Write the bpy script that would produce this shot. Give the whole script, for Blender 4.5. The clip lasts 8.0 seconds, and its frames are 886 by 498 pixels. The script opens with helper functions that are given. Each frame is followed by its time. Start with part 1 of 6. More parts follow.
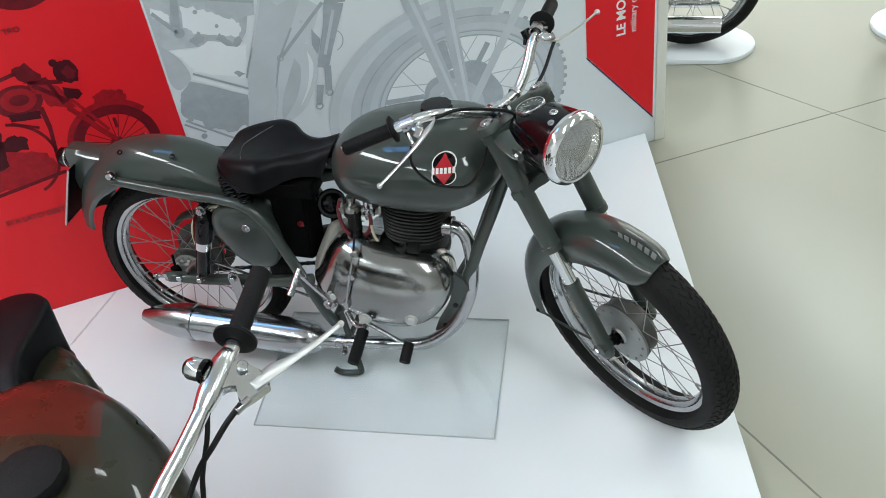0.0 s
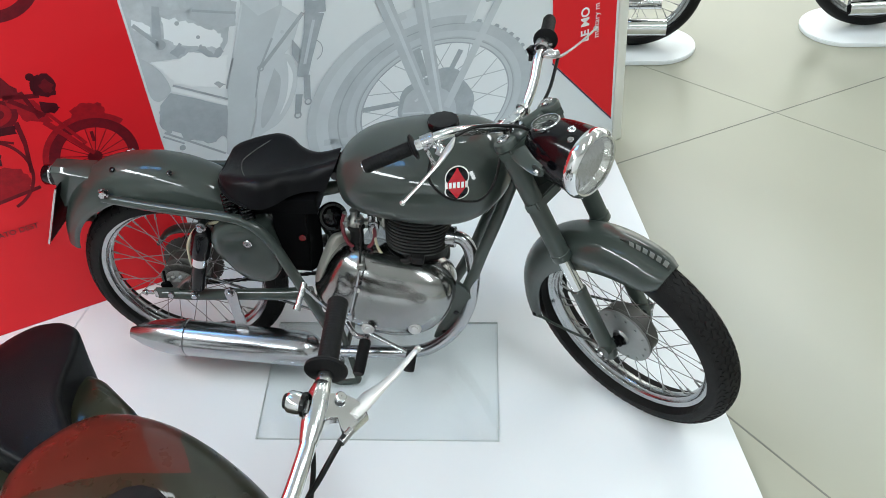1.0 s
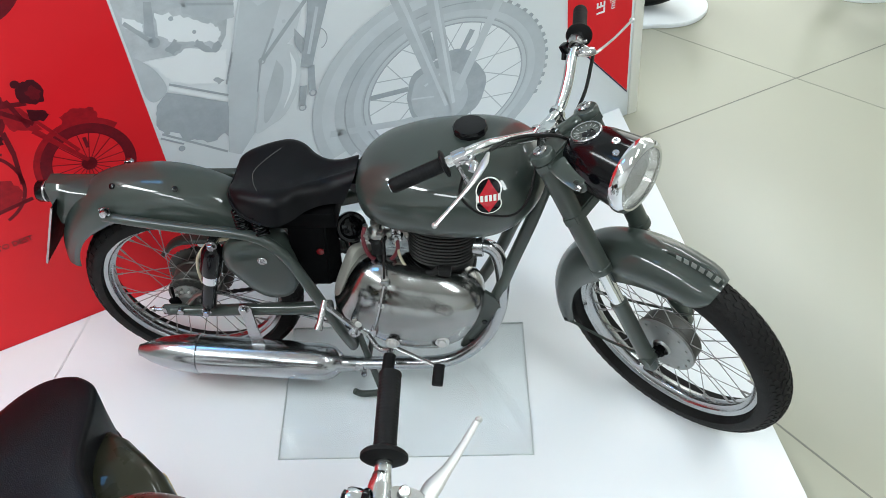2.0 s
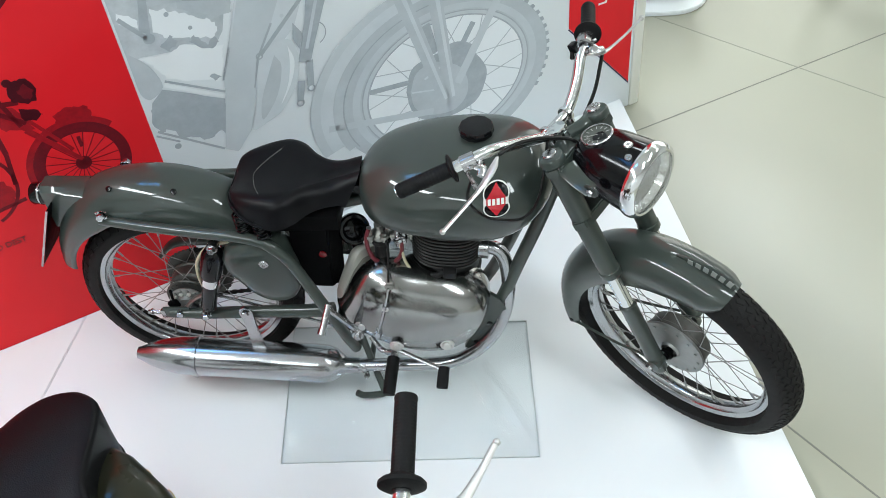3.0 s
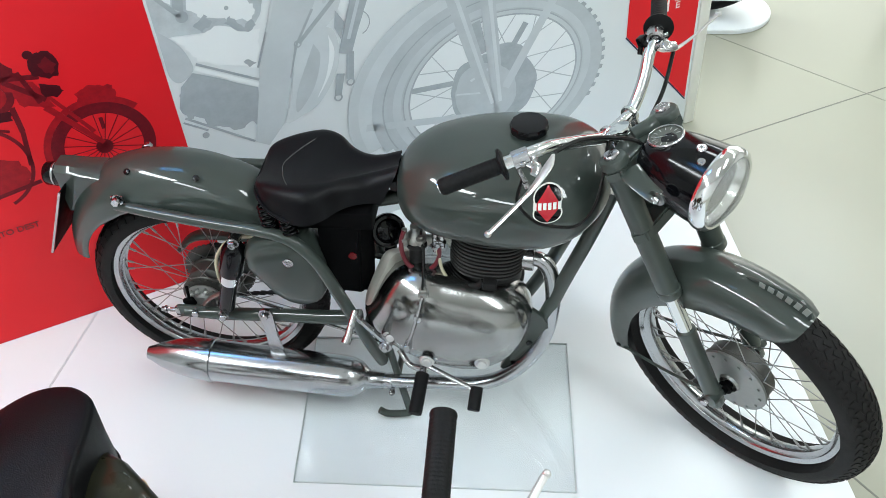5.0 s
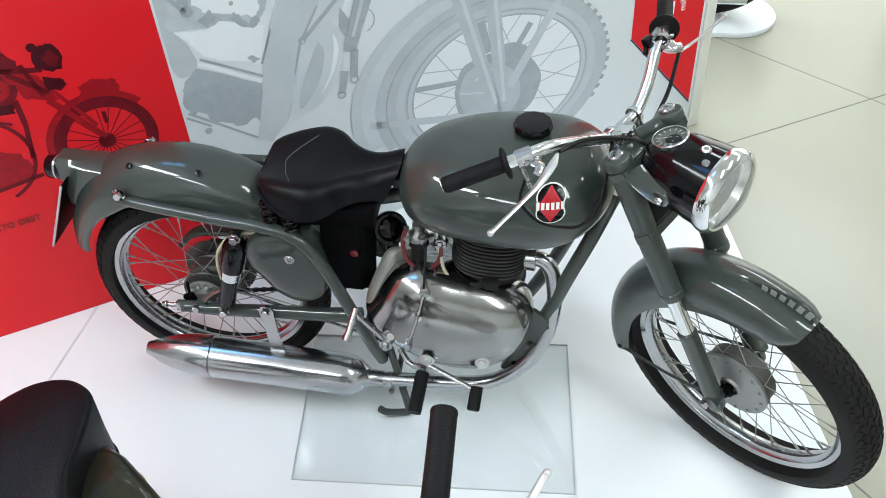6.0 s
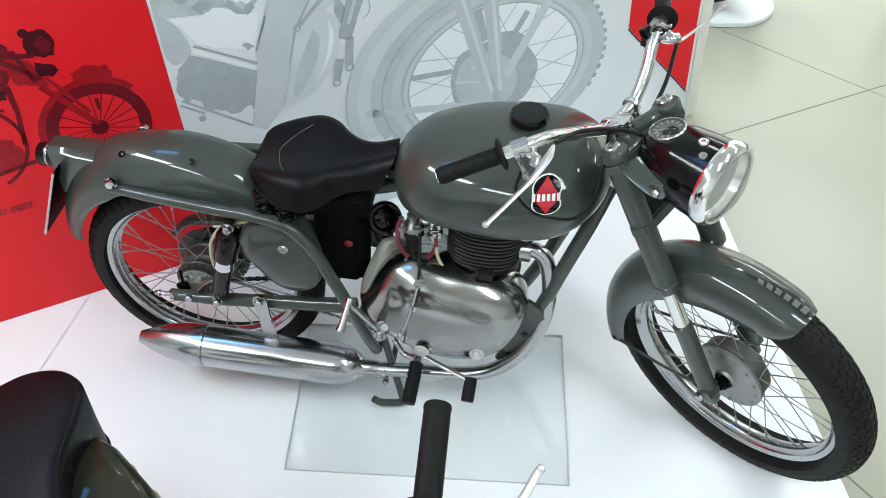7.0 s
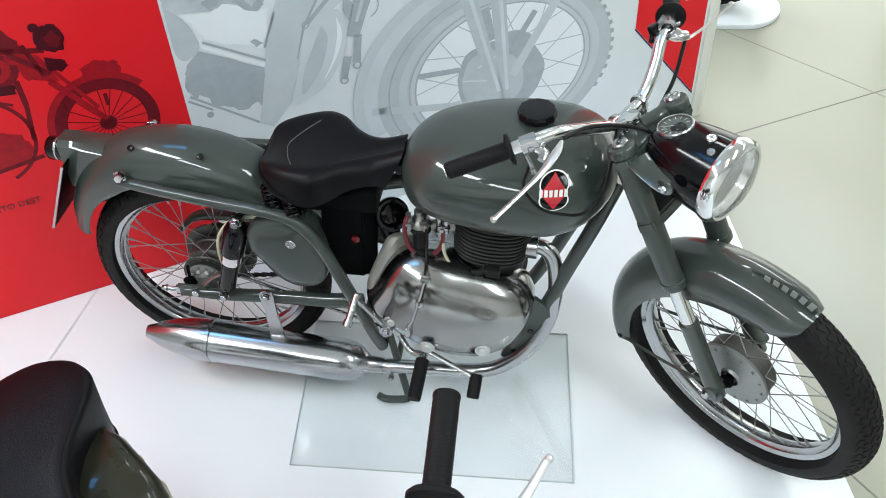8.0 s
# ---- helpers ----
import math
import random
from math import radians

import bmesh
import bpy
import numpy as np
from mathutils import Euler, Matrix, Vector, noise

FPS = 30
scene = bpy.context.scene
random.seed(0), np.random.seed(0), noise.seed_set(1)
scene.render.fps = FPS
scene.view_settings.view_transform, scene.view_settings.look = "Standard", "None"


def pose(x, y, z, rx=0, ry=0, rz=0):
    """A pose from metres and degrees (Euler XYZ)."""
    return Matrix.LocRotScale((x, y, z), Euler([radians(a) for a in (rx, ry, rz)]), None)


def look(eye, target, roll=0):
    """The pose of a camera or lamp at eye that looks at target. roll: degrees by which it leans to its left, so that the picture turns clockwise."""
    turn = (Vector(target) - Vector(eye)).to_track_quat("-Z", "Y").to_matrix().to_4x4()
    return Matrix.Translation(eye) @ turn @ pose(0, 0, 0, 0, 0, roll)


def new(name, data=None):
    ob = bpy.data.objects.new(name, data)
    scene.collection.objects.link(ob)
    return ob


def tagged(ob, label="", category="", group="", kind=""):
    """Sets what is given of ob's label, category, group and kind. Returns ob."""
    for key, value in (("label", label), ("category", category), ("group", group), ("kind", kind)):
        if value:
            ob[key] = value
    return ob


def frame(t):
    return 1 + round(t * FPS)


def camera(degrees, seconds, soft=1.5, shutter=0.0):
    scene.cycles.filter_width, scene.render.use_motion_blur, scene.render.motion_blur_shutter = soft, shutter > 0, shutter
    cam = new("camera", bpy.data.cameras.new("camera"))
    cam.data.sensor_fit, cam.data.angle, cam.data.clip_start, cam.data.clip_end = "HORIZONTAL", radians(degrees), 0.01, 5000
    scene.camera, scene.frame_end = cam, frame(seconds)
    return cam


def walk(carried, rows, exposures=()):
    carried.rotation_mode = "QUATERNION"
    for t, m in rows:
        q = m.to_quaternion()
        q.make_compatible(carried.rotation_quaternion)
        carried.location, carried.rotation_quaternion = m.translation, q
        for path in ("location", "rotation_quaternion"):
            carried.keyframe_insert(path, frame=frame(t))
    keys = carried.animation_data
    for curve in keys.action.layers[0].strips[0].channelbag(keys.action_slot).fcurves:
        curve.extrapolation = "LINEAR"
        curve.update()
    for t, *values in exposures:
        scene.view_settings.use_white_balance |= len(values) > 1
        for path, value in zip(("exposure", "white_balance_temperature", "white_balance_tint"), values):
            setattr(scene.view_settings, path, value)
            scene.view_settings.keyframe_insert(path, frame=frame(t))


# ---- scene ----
cam = camera(52.3, 8.0, soft=0.85)
PATH = [
    (0, (1.381, -1.891, 1.920), (0.899, -0.389, 0.691), -8.87),
    (0.5, (1.238, -1.911, 1.972), (0.886, -0.390, 0.722), -7.60),
    (1, (1.110, -1.936, 2.031), (0.852, -0.417, 0.756), -5.42),
    (1.5, (1.026, -1.813, 2.064), (0.787, -0.341, 0.732), -6.28),
    (3, (0.935, -1.643, 2.100), (0.738, -0.244, 0.683), -6.55),
    (3.5, (0.918, -1.581, 2.011), (0.705, -0.157, 0.623), -5.97),
    (4, (0.901, -1.540, 1.944), (0.667, -0.105, 0.571), -5.63),
    (4.5, (0.890, -1.542, 1.939), (0.641, -0.108, 0.567), -5.22),
    (6, (0.881, -1.542, 1.929), (0.623, -0.107, 0.560), -3.97),
    (6.5, (0.881, -1.528, 1.928), (0.626, -0.109, 0.542), -3.81),
    (7, (0.880, -1.528, 1.927), (0.634, -0.112, 0.537), -3.40),
    (7.5, (0.880, -1.532, 1.925), (0.626, -0.118, 0.534), -3.35),
    (8, (0.873, -1.545, 1.918), (0.620, -0.123, 0.534), -3.14),
]
walk(cam, [(t, look(eye, target, roll)) for t, eye, target, roll in PATH],
     exposures=[(0, -0.58), (1.0, -0.43), (1.5, -0.37), (3.0, -0.31), (4.5, -0.22), (8.0, -0.19)])

# ---- world and light ----
world = bpy.data.worlds.new("hall_world")
scene.world = world
world.use_nodes = True
world.node_tree.nodes["Background"].inputs[0].default_value = (0.80, 0.90, 1.0, 1)
world.node_tree.nodes["Background"].inputs[1].default_value = 0.25


def area_lamp(x, y, z, sx, sy, watts, tint=(0.885, 0.97, 0.995)):
    data = bpy.data.lights.new("area_lamp", "AREA")
    data.shape, data.size, data.size_y, data.energy, data.color = "RECTANGLE", sx, sy, watts, tint
    lamp = new("area_lamp", data)
    lamp.matrix_world = pose(x, y, z, 0, 0, LAMP_TURN)
    return lamp


CEIL = 4.2
LAMP_TURN = -53.0
LAMPS = [(-1.60, 2.90), (0.45, 3.10), (2.90, -2.30), (-1.70, -1.90), (4.10, -0.60), (-2.90, -0.20), (-0.90, 6.40), (3.40, 3.90), (6.20, 2.20), (-4.40, 4.80), (2.60, 5.40), (-0.40, -4.20)]
for lx, ly in LAMPS:
    area_lamp(lx, ly, CEIL - 0.06, 2.3, 0.42, 132 if lx < -1 and ly < 1 else 84 if lx > 2 and ly < 0 else 72 if lx > 2 else 86)


SOUTH = -5.5
# fill lamp in an added, unseen window, brightens the far floor
window_fill = area_lamp(5.1, 7.15, 1.88, 8.6, 3.1, 75, (0.97, 0.98, 0.95))
window_fill.matrix_world = pose(5.1, 7.15, 1.88, -90, 0, 0)


# ---- materials ----
def material(name, colour, rough=0.5, metal=0.0, vary=0.06, scale=6.0, bump=0.0, bump_scale=120.0, coat=0.0, rough_vary=0.08, second=None, spec=0.5, detail=8):
    m = bpy.data.materials.new(name)
    m.use_nodes = True
    nt = m.node_tree
    n, k = nt.nodes, nt.links
    p = n["Principled BSDF"]
    p.inputs["Metallic"].default_value = metal
    p.inputs["Coat Weight"].default_value = coat
    p.inputs["Coat Roughness"].default_value = 0.045
    p.inputs["Specular IOR Level"].default_value = spec
    co = n.new("ShaderNodeTexCoord")
    a = n.new("ShaderNodeTexNoise")
    a.inputs["Scale"].default_value = scale
    a.inputs["Detail"].default_value = detail
    a.inputs["Roughness"].default_value = 0.65
    k.new(co.outputs["Object"], a.inputs["Vector"])
    ramp = n.new("ShaderNodeMix")
    ramp.data_type = "RGBA"
    dark = [c * (1 - vary) for c in colour] if second is None else second
    lite = [min(1, c * (1 + vary)) for c in colour]
    ramp.inputs[6].default_value = (*dark, 1)
    ramp.inputs[7].default_value = (*lite, 1)
    k.new(a.outputs["Fac"], ramp.inputs[0])
    k.new(ramp.outputs[2], p.inputs["Base Color"])
    b = n.new("ShaderNodeTexNoise")
    b.inputs["Scale"].default_value = scale * 5
    b.inputs["Detail"].default_value = min(6, detail)
    k.new(co.outputs["Object"], b.inputs["Vector"])
    mr = n.new("ShaderNodeMapRange")
    mr.inputs["From Min"].default_value, mr.inputs["From Max"].default_value = 0.15, 0.85
    mr.inputs["To Min"].default_value, mr.inputs["To Max"].default_value = max(0.02, rough - rough_vary), rough + rough_vary
    k.new(b.outputs["Fac"], mr.inputs["Value"])
    k.new(mr.outputs[0], p.inputs["Roughness"])
    if bump:
        c = n.new("ShaderNodeTexNoise")
        c.inputs["Scale"].default_value = bump_scale
        c.inputs["Detail"].default_value = 4
        k.new(co.outputs["Object"], c.inputs["Vector"])
        bp = n.new("ShaderNodeBump")
        bp.inputs["Strength"].default_value = bump
        bp.inputs["Distance"].default_value = 0.002
        k.new(c.outputs["Fac"], bp.inputs["Height"])
        k.new(bp.outputs[0], p.inputs["Normal"])
    return m


GREEN = material("grey_green_paint", (0.034, 0.044, 0.039), 0.42, 0, 0.08, 5, 0.008, 20, 0.80, 0.05, spec=0.15)
CHROME = material("chrome", (0.70, 0.71, 0.72), 0.10, 1, 0.04, 9, 0, 0, 0, 0.05)
STEEL = material("dull_chrome", (0.42, 0.42, 0.43), 0.24, 1, 0.12, 10, 0.0, 200, 0, 0.08)
ALLOY = material("polished_aluminium", (0.31, 0.312, 0.31), 0.17, 1, 0.16, 14, 0.035, 9, 0, 0.08)
SILENCER = material("worn_silencer_chrome", (0.42, 0.43, 0.445), 0.20, 1, 0.14, 12, 0.03, 14, 0, 0.06)
BARCHROME = material("satin_handlebar_chrome", (0.66, 0.67, 0.68), 0.20, 1, 0.06, 14, 0.02, 60, 0, 0.06)
CASTING = material("cast_aluminium", (0.34, 0.34, 0.32), 0.42, 1, 0.2, 18, 0.25, 220)
BRIGHT = material("buffed_lever_alloy", (0.62, 0.62, 0.61), 0.33, 0.8, 0.04, 20, 0.03, 200)
IRON = material("black_cylinder_iron", (0.012, 0.012, 0.012), 0.5, 0.0, 0.3, 20, 0.3, 260, spec=0.2)
FIN = material("sooty_fin_iron", (0.020, 0.0195, 0.019), 0.5, 0.0, 0.35, 30, 0.3, 260, spec=0.3)
SPOKE = material("dull_spoke_steel", (0.30, 0.30, 0.30), 0.32, 1, 0.1, 20)
HUB = material("grey_cast_hub", (0.072, 0.071, 0.066), 0.46, 0.45, 0.25, 24, 0.2, 260)
PALECAST = material("pale_matt_casting", (0.42, 0.41, 0.37), 0.45, 0.6, 0.1, 14, 0.1, 200)
MATTE = material("matt_black_paint", (0.0022, 0.0022, 0.0025), 0.55, 0, 0.2, 10, 0.05, 120, spec=0.05)
SHEETEDGE = material("acrylic_edge", (0.50, 0.545, 0.545), 0.3)
BLACK = material("black_enamel", (0.003, 0.003, 0.004), 0.12, 0, 0.2, 8, 0.0, 80, 0.0, spec=0.28)
LEATHER = material("black_leatherette", (0.0035, 0.0035, 0.0045), 0.36, 0, 0.25, 10, 0.25, 420, spec=0.14)
RUBBER = material("black_rubber", (0.006, 0.006, 0.0065), 0.6, 0, 0.25, 14, 0.2, 300, spec=0.15)
TYRE = material("tyre_rubber", (0.009, 0.0085, 0.0085), 0.62, 0, 0.3, 12, 0.25, 260, spec=0.16)
CABLE = material("black_cable", (0.006, 0.006, 0.006), 0.4, spec=0.2)
CREAM = material("cream_cable", (0.50, 0.46, 0.33), 0.5)
HOSE = material("red_fuel_hose", (0.13, 0.014, 0.022), 0.35)
BRASS = material("aged_brass", (0.45, 0.36, 0.20), 0.35, 0.9)
WHITE = material("white_lacquer_board", (0.755, 0.787, 0.805), 0.30, 0, 0.015, 1, 0.0, 40, 0.06, 0.01, detail=1)
PANEL = material("white_print_panel", (0.72, 0.765, 0.80), 0.42, 0, 0.03, 1.5)
SATIN = material("satin_reflector", (0.86, 0.86, 0.85), 0.20, 1, 0.03, 8)
# cream puts the yellowish floor light on the edge into its colour
EDGE = material("floor_tinted_panel_edge", (0.72, 0.72, 0.66), 0.45, 0, 0.03, 3)
RED = material("red_print", (0.67, 0.014, 0.021), 0.36, 0, 0.04, 1.5, spec=0.22)
REDDARK = material("dark_red_print", (0.17, 0.005, 0.011), 0.40, 0, 0.30, 34, second=(0.035, 0.003, 0.007), spec=0.22)
REDMID = material("mid_red_print", (0.36, 0.007, 0.012), 0.40, 0, 0.30, 30, second=(0.11, 0.004, 0.010), spec=0.22)
REDBLACK = material("darkest_red_print", (0.07, 0.003, 0.008), 0.40, 0, 0.30, 40, second=(0.014, 0.002, 0.005), spec=0.22)
NAVY = material("navy_print_line", (0.01, 0.012, 0.06), 0.4)
INK = material("dark_ink", (0.05, 0.01, 0.012), 0.45)
G1 = material("pale_grey_print", (0.62, 0.665, 0.70), 0.42, 0, 0.04, 9, second=(0.47, 0.515, 0.55))
G2 = material("mid_grey_print", (0.49, 0.535, 0.57), 0.42, 0, 0.10, 12, second=(0.36, 0.40, 0.435))
G3 = material("deep_grey_print", (0.40, 0.44, 0.475), 0.42, 0, 0.12, 24, second=(0.26, 0.295, 0.33))
CONCRETE = material("polished_concrete", (0.325, 0.322, 0.258), 0.28, 0, 0.06, 0.6, 0.0, 30, 0, 0.006, detail=1)
JOINT = material("floor_joint_filler", (0.17, 0.17, 0.145), 0.6)
OLDJOINT = material("worn_joint_filler", (0.25, 0.255, 0.205), 0.5, 0, 0.25, 9)
PLASTER = material("white_plaster", (0.83, 0.845, 0.85), 0.7, 0, 0.03, 2, 0.1, 60)
PANELWHITE = material("white_print_highlight", (0.76, 0.80, 0.83), 0.42, 0, 0.04, 9)
G12 = material("soft_grey_print", (0.55, 0.595, 0.63), 0.42, 0, 0.06, 8, second=(0.43, 0.475, 0.51))
BLOTCH = material("blotchy_grey_print", (0.60, 0.645, 0.68), 0.42, 0, 0.10, 17, second=(0.27, 0.31, 0.34))
OLIVE = material("olive_camouflage_paint", (0.019, 0.019, 0.011), 0.30, 0, 0.15, 5, 0.008, 30, 0.42, spec=0.15)
BADGERED = material("red_enamel_badge", (0.48, 0.008, 0.02), 0.2, 0, 0.05, 10, 0, 0, 0.4)
BADGEWHITE = material("ivory_badge_bars", (0.75, 0.74, 0.70), 0.3)
LETTER = material("pale_grey_bars", (0.26, 0.28, 0.26), 0.4)
WHITEINK = material("white_print_ink", (0.82, 0.80, 0.80), 0.42)
REDLENS = material("red_tail_lens", (0.12, 0.004, 0.006), 0.15)
DIAL = material("speedometer_dial", (0.07, 0.078, 0.07), 0.25)
RIM = material("chromed_rim_steel", (0.40, 0.41, 0.42), 0.18, 1, 0.10, 14, 0, 0, 0, 0.06)
PLATE = material("dull_brake_plate_alloy", (0.26, 0.265, 0.26), 0.42, 0.7, 0.15, 20, 0.15, 240)


def pane(name, tint, gloss, rough, milk=0.0):
    """Thin clear sheet: light passes straight, a little is mirrored, a little scattered."""
    m = bpy.data.materials.new(name)
    m.use_nodes = True
    n, k = m.node_tree.nodes, m.node_tree.links
    n.remove(n["Principled BSDF"])
    t, g, x = n.new("ShaderNodeBsdfTransparent"), n.new("ShaderNodeBsdfGlossy"), n.new("ShaderNodeMixShader")
    d, y = n.new("ShaderNodeBsdfDiffuse"), n.new("ShaderNodeMixShader")
    t.inputs[0].default_value = (*tint, 1)
    d.inputs[0].default_value = (0.85, 0.86, 0.84, 1)
    g.inputs["Roughness"].default_value = rough
    x.inputs[0].default_value, y.inputs[0].default_value = gloss, milk
    k.new(t.outputs[0], y.inputs[1])
    k.new(d.outputs[0], y.inputs[2])
    k.new(y.outputs[0], x.inputs[1])
    k.new(g.outputs[0], x.inputs[2])
    k.new(x.outputs[0], n["Material Output"].inputs[0])
    return m


def daylight(name, colour, strength):
    m = bpy.data.materials.new(name)
    m.use_nodes = True
    p = m.node_tree.nodes["Principled BSDF"]
    p.inputs["Base Color"].default_value = (*colour, 1)
    p.inputs["Emission Color"].default_value = (*colour, 1)
    p.inputs["Emission Strength"].default_value = strength
    return m


DAYSKY = daylight("daylight_sky", (0.16, 0.42, 0.80), 9.0)
FILLGLOW = daylight("added_window_glow", (0.97, 0.96, 0.90), 1.3)
# lens: the milky share is white put in for bright reflections
LENS = pane("reflection_white_lamp_glass", (0.97, 0.98, 0.97), 0.20, 0.07, 0.22)
SHEET = pane("clear_acrylic_sheet", (0.955, 0.968, 0.97), 0.045, 0.02)


# ---- shaping helpers ----
def V(*a):
    return Vector(a)


def finish(bm, sharp=38):
    bmesh.ops.recalc_face_normals(bm, faces=bm.faces)
    for fc in bm.faces:
        fc.smooth = True
    for e in bm.edges:
        e.smooth = len(e.link_faces) == 2 and e.calc_face_angle(0) < radians(sharp)


def part(name, bm, mat, parent=None, label="", m=None, sharp=38):
    finish(bm, sharp)
    me = bpy.data.meshes.new(name)
    bm.to_mesh(me)
    bm.free()
    me.materials.append(mat)
    ob = new(name, me)
    if m is not None:
        ob.matrix_basis = m
    if parent is not None:
        ob.parent = parent
    if label:
        tagged(ob, label)
    return ob


def thing(name, label, category, m=None, group="", kind=""):
    ob = new(name)
    ob.empty_display_size = 0.1
    if m is not None:
        ob.matrix_basis = m
    return tagged(ob, label, category, group, kind)


def xf(bm, verts, m):
    bmesh.ops.transform(bm, matrix=m, verts=verts)


def ring_skin(bm, rings, caps=True, closed=True):
    rows = [[bm.verts.new(p) for p in r] for r in rings]
    n = len(rows[0])
    for a, b in zip(rows, rows[1:]):
        for i in range(n if closed else n - 1):
            j = (i + 1) % n
            bm.faces.new((a[i], a[j], b[j], b[i]))
    if caps and closed:
        bm.faces.new(rows[0][::-1])
        bm.faces.new(rows[-1])
    return rows


def spline(pts, k=6):
    pts = [Vector(p) for p in pts]
    if len(pts) < 3:
        return pts
    out = []
    ext = [pts[0] * 2 - pts[1]] + pts + [pts[-1] * 2 - pts[-2]]
    for i in range(1, len(ext) - 2):
        p0, p1, p2, p3 = ext[i - 1:i + 3]
        for s in range(k):
            t = s / k
            out.append(0.5 * ((2 * p1) + (p2 - p0) * t + (2 * p0 - 5 * p1 + 4 * p2 - p3) * t * t + (3 * p1 - p0 - 3 * p2 + p3) * t ** 3))
    out.append(pts[-1])
    return out


def tube(bm, pts, r, n=10, k=6, flat=1.0, taper=None):
    """A tube through points; r a radius, or a list of radii along it."""
    path = spline(pts, k)
    up = None
    rings = []
    for i, p in enumerate(path):
        d = (path[min(i + 1, len(path) - 1)] - path[max(i - 1, 0)]).normalized()
        if up is None:
            up = V(0, 0, 1) if abs(d.z) < 0.9 else V(1, 0, 0)
        side = d.cross(up).normalized()
        up = side.cross(d).normalized()
        u = i / max(1, len(path) - 1)
        if isinstance(r, (list, tuple)):
            q = u * (len(r) - 1)
            a = min(int(q), len(r) - 2)
            rr = r[a] + (r[a + 1] - r[a]) * (q - a)
        else:
            rr = r
        rings.append([p + side * rr * math.cos(w) + up * rr * flat * math.sin(w) for w in (2 * math.pi * j / n for j in range(n))])
    ring_skin(bm, rings)


def lathe(bm, prof, m=None, n=32, start=0.0, sweep=360.0):
    """Turns a profile of (radius, height) about z, then places it by m."""
    full = sweep >= 359.9
    cnt = n if full else n + 1
    rows = []
    for r, h in prof:
        if r < 1e-6 and full:
            rows.append([bm.verts.new((0, 0, h))])
        else:
            rows.append([bm.verts.new((r * math.cos(a), r * math.sin(a), h)) for a in (radians(start + sweep * i / n) for i in range(cnt))])
    for a, b in zip(rows, rows[1:]):
        for i in range(n):
            j = (i + 1) % cnt
            if len(a) == 1 and len(b) == 1:
                continue
            if len(a) == 1:
                bm.faces.new((a[0], b[i], b[j]))
            elif len(b) == 1:
                bm.faces.new((a[i], a[j], b[0]))
            else:
                bm.faces.new((a[i], a[j], b[j], b[i]))
    if m is not None:
        xf(bm, [v for r in rows for v in r], m)


def axis_to(p, d):
    """A pose at p whose z points along d."""
    q = Vector(d).to_track_quat("Z", "Y").to_matrix().to_4x4()
    return Matrix.Translation(p) @ q


def box(bm, size, m=None, bevel=0.0):
    made = bmesh.ops.create_cube(bm, size=1.0)["verts"]
    xf(bm, made, Matrix.Diagonal((*size, 1)))
    if bevel:
        es = list({e for v in made for e in v.link_edges})
        made = list({v for fc in bmesh.ops.bevel(bm, geom=es, offset=bevel, segments=2, profile=0.5, affect="EDGES")["faces"] for v in fc.verts} | {v for v in made if v.is_valid})
    if m is not None:
        xf(bm, made, m)


def rod(bm, a, b, r, n=10, r2=None):
    a, b = Vector(a), Vector(b)
    h = (b - a).length
    lathe(bm, [(0, 0), (r, 0), (r if r2 is None else r2, h), (0, h)], axis_to(a, b - a), n)


def bolt(bm, p, d, r=0.009, h=0.008):
    lathe(bm, [(0, -0.004), (r * 1.35, -0.004), (r * 1.35, 0)], axis_to(p, d), 16)
    lathe(bm, [(r, 0), (r, h * 0.8), (r * 0.85, h), (0, h)], axis_to(p, d), 6)


def plate(bm, poly, t, m=None):
    """A flat plate: a polygon in x, y, from z 0 to t."""
    lo = [bm.verts.new((x, y, 0)) for x, y in poly]
    hi = [bm.verts.new((x, y, t)) for x, y in poly]
    n = len(poly)
    bm.faces.new(lo[::-1])
    bm.faces.new(hi)
    for i in range(n):
        bm.faces.new((lo[i], lo[(i + 1) % n], hi[(i + 1) % n], hi[i]))
    if m is not None:
        xf(bm, lo + hi, m)


# ---- setting: hall, platform, printed panel ----
FLOOR = -0.05
PA = radians(31.29)
PU = V(math.cos(PA), math.sin(PA), 0)
PO = V(-0.69, 0.032, 0)
PM = Matrix((( PU.x, 0, PU.y, PO.x), (PU.y, 0, -PU.x, PO.y), (0, 1, 0, 0), (0, 0, 0, 1)))


def wall(name, x0, x1, y0, y1, z0, z1, mat, label):
    bm = bmesh.new()
    box(bm, (x1 - x0, y1 - y0, z1 - z0), Matrix.Translation(((x0 + x1) / 2, (y0 + y1) / 2, (z0 + z1) / 2)))
    return tagged(part(name, bm, mat), label, name.split("_")[0], kind="structure")


wall("floor", -9, 11, -8, 12, FLOOR - 0.15, FLOOR, CONCRETE, "polished grey-beige concrete hall floor with saw-cut joints")
SKY = (-1.55, -0.45, -0.62, 0.02)
bm = bmesh.new()
for x0, x1, y0, y1 in ((-9.2, SKY[0], -8.2, 12.2), (SKY[1], 11.2, -8.2, 12.2), (SKY[0], SKY[1], -8.2, SKY[2]), (SKY[0], SKY[1], SKY[3], 12.2)):
    box(bm, (x1 - x0, y1 - y0, 0.2), Matrix.Translation(((x0 + x1) / 2, (y0 + y1) / 2, CEIL + 0.1)))
tagged(part("ceiling", bm, PLASTER), "plain white hall ceiling with a skylight", "ceiling", kind="structure")
NORTH = 7.2
PANE = (0.6, 9.6, 0.25, 3.5)
bm = bmesh.new()
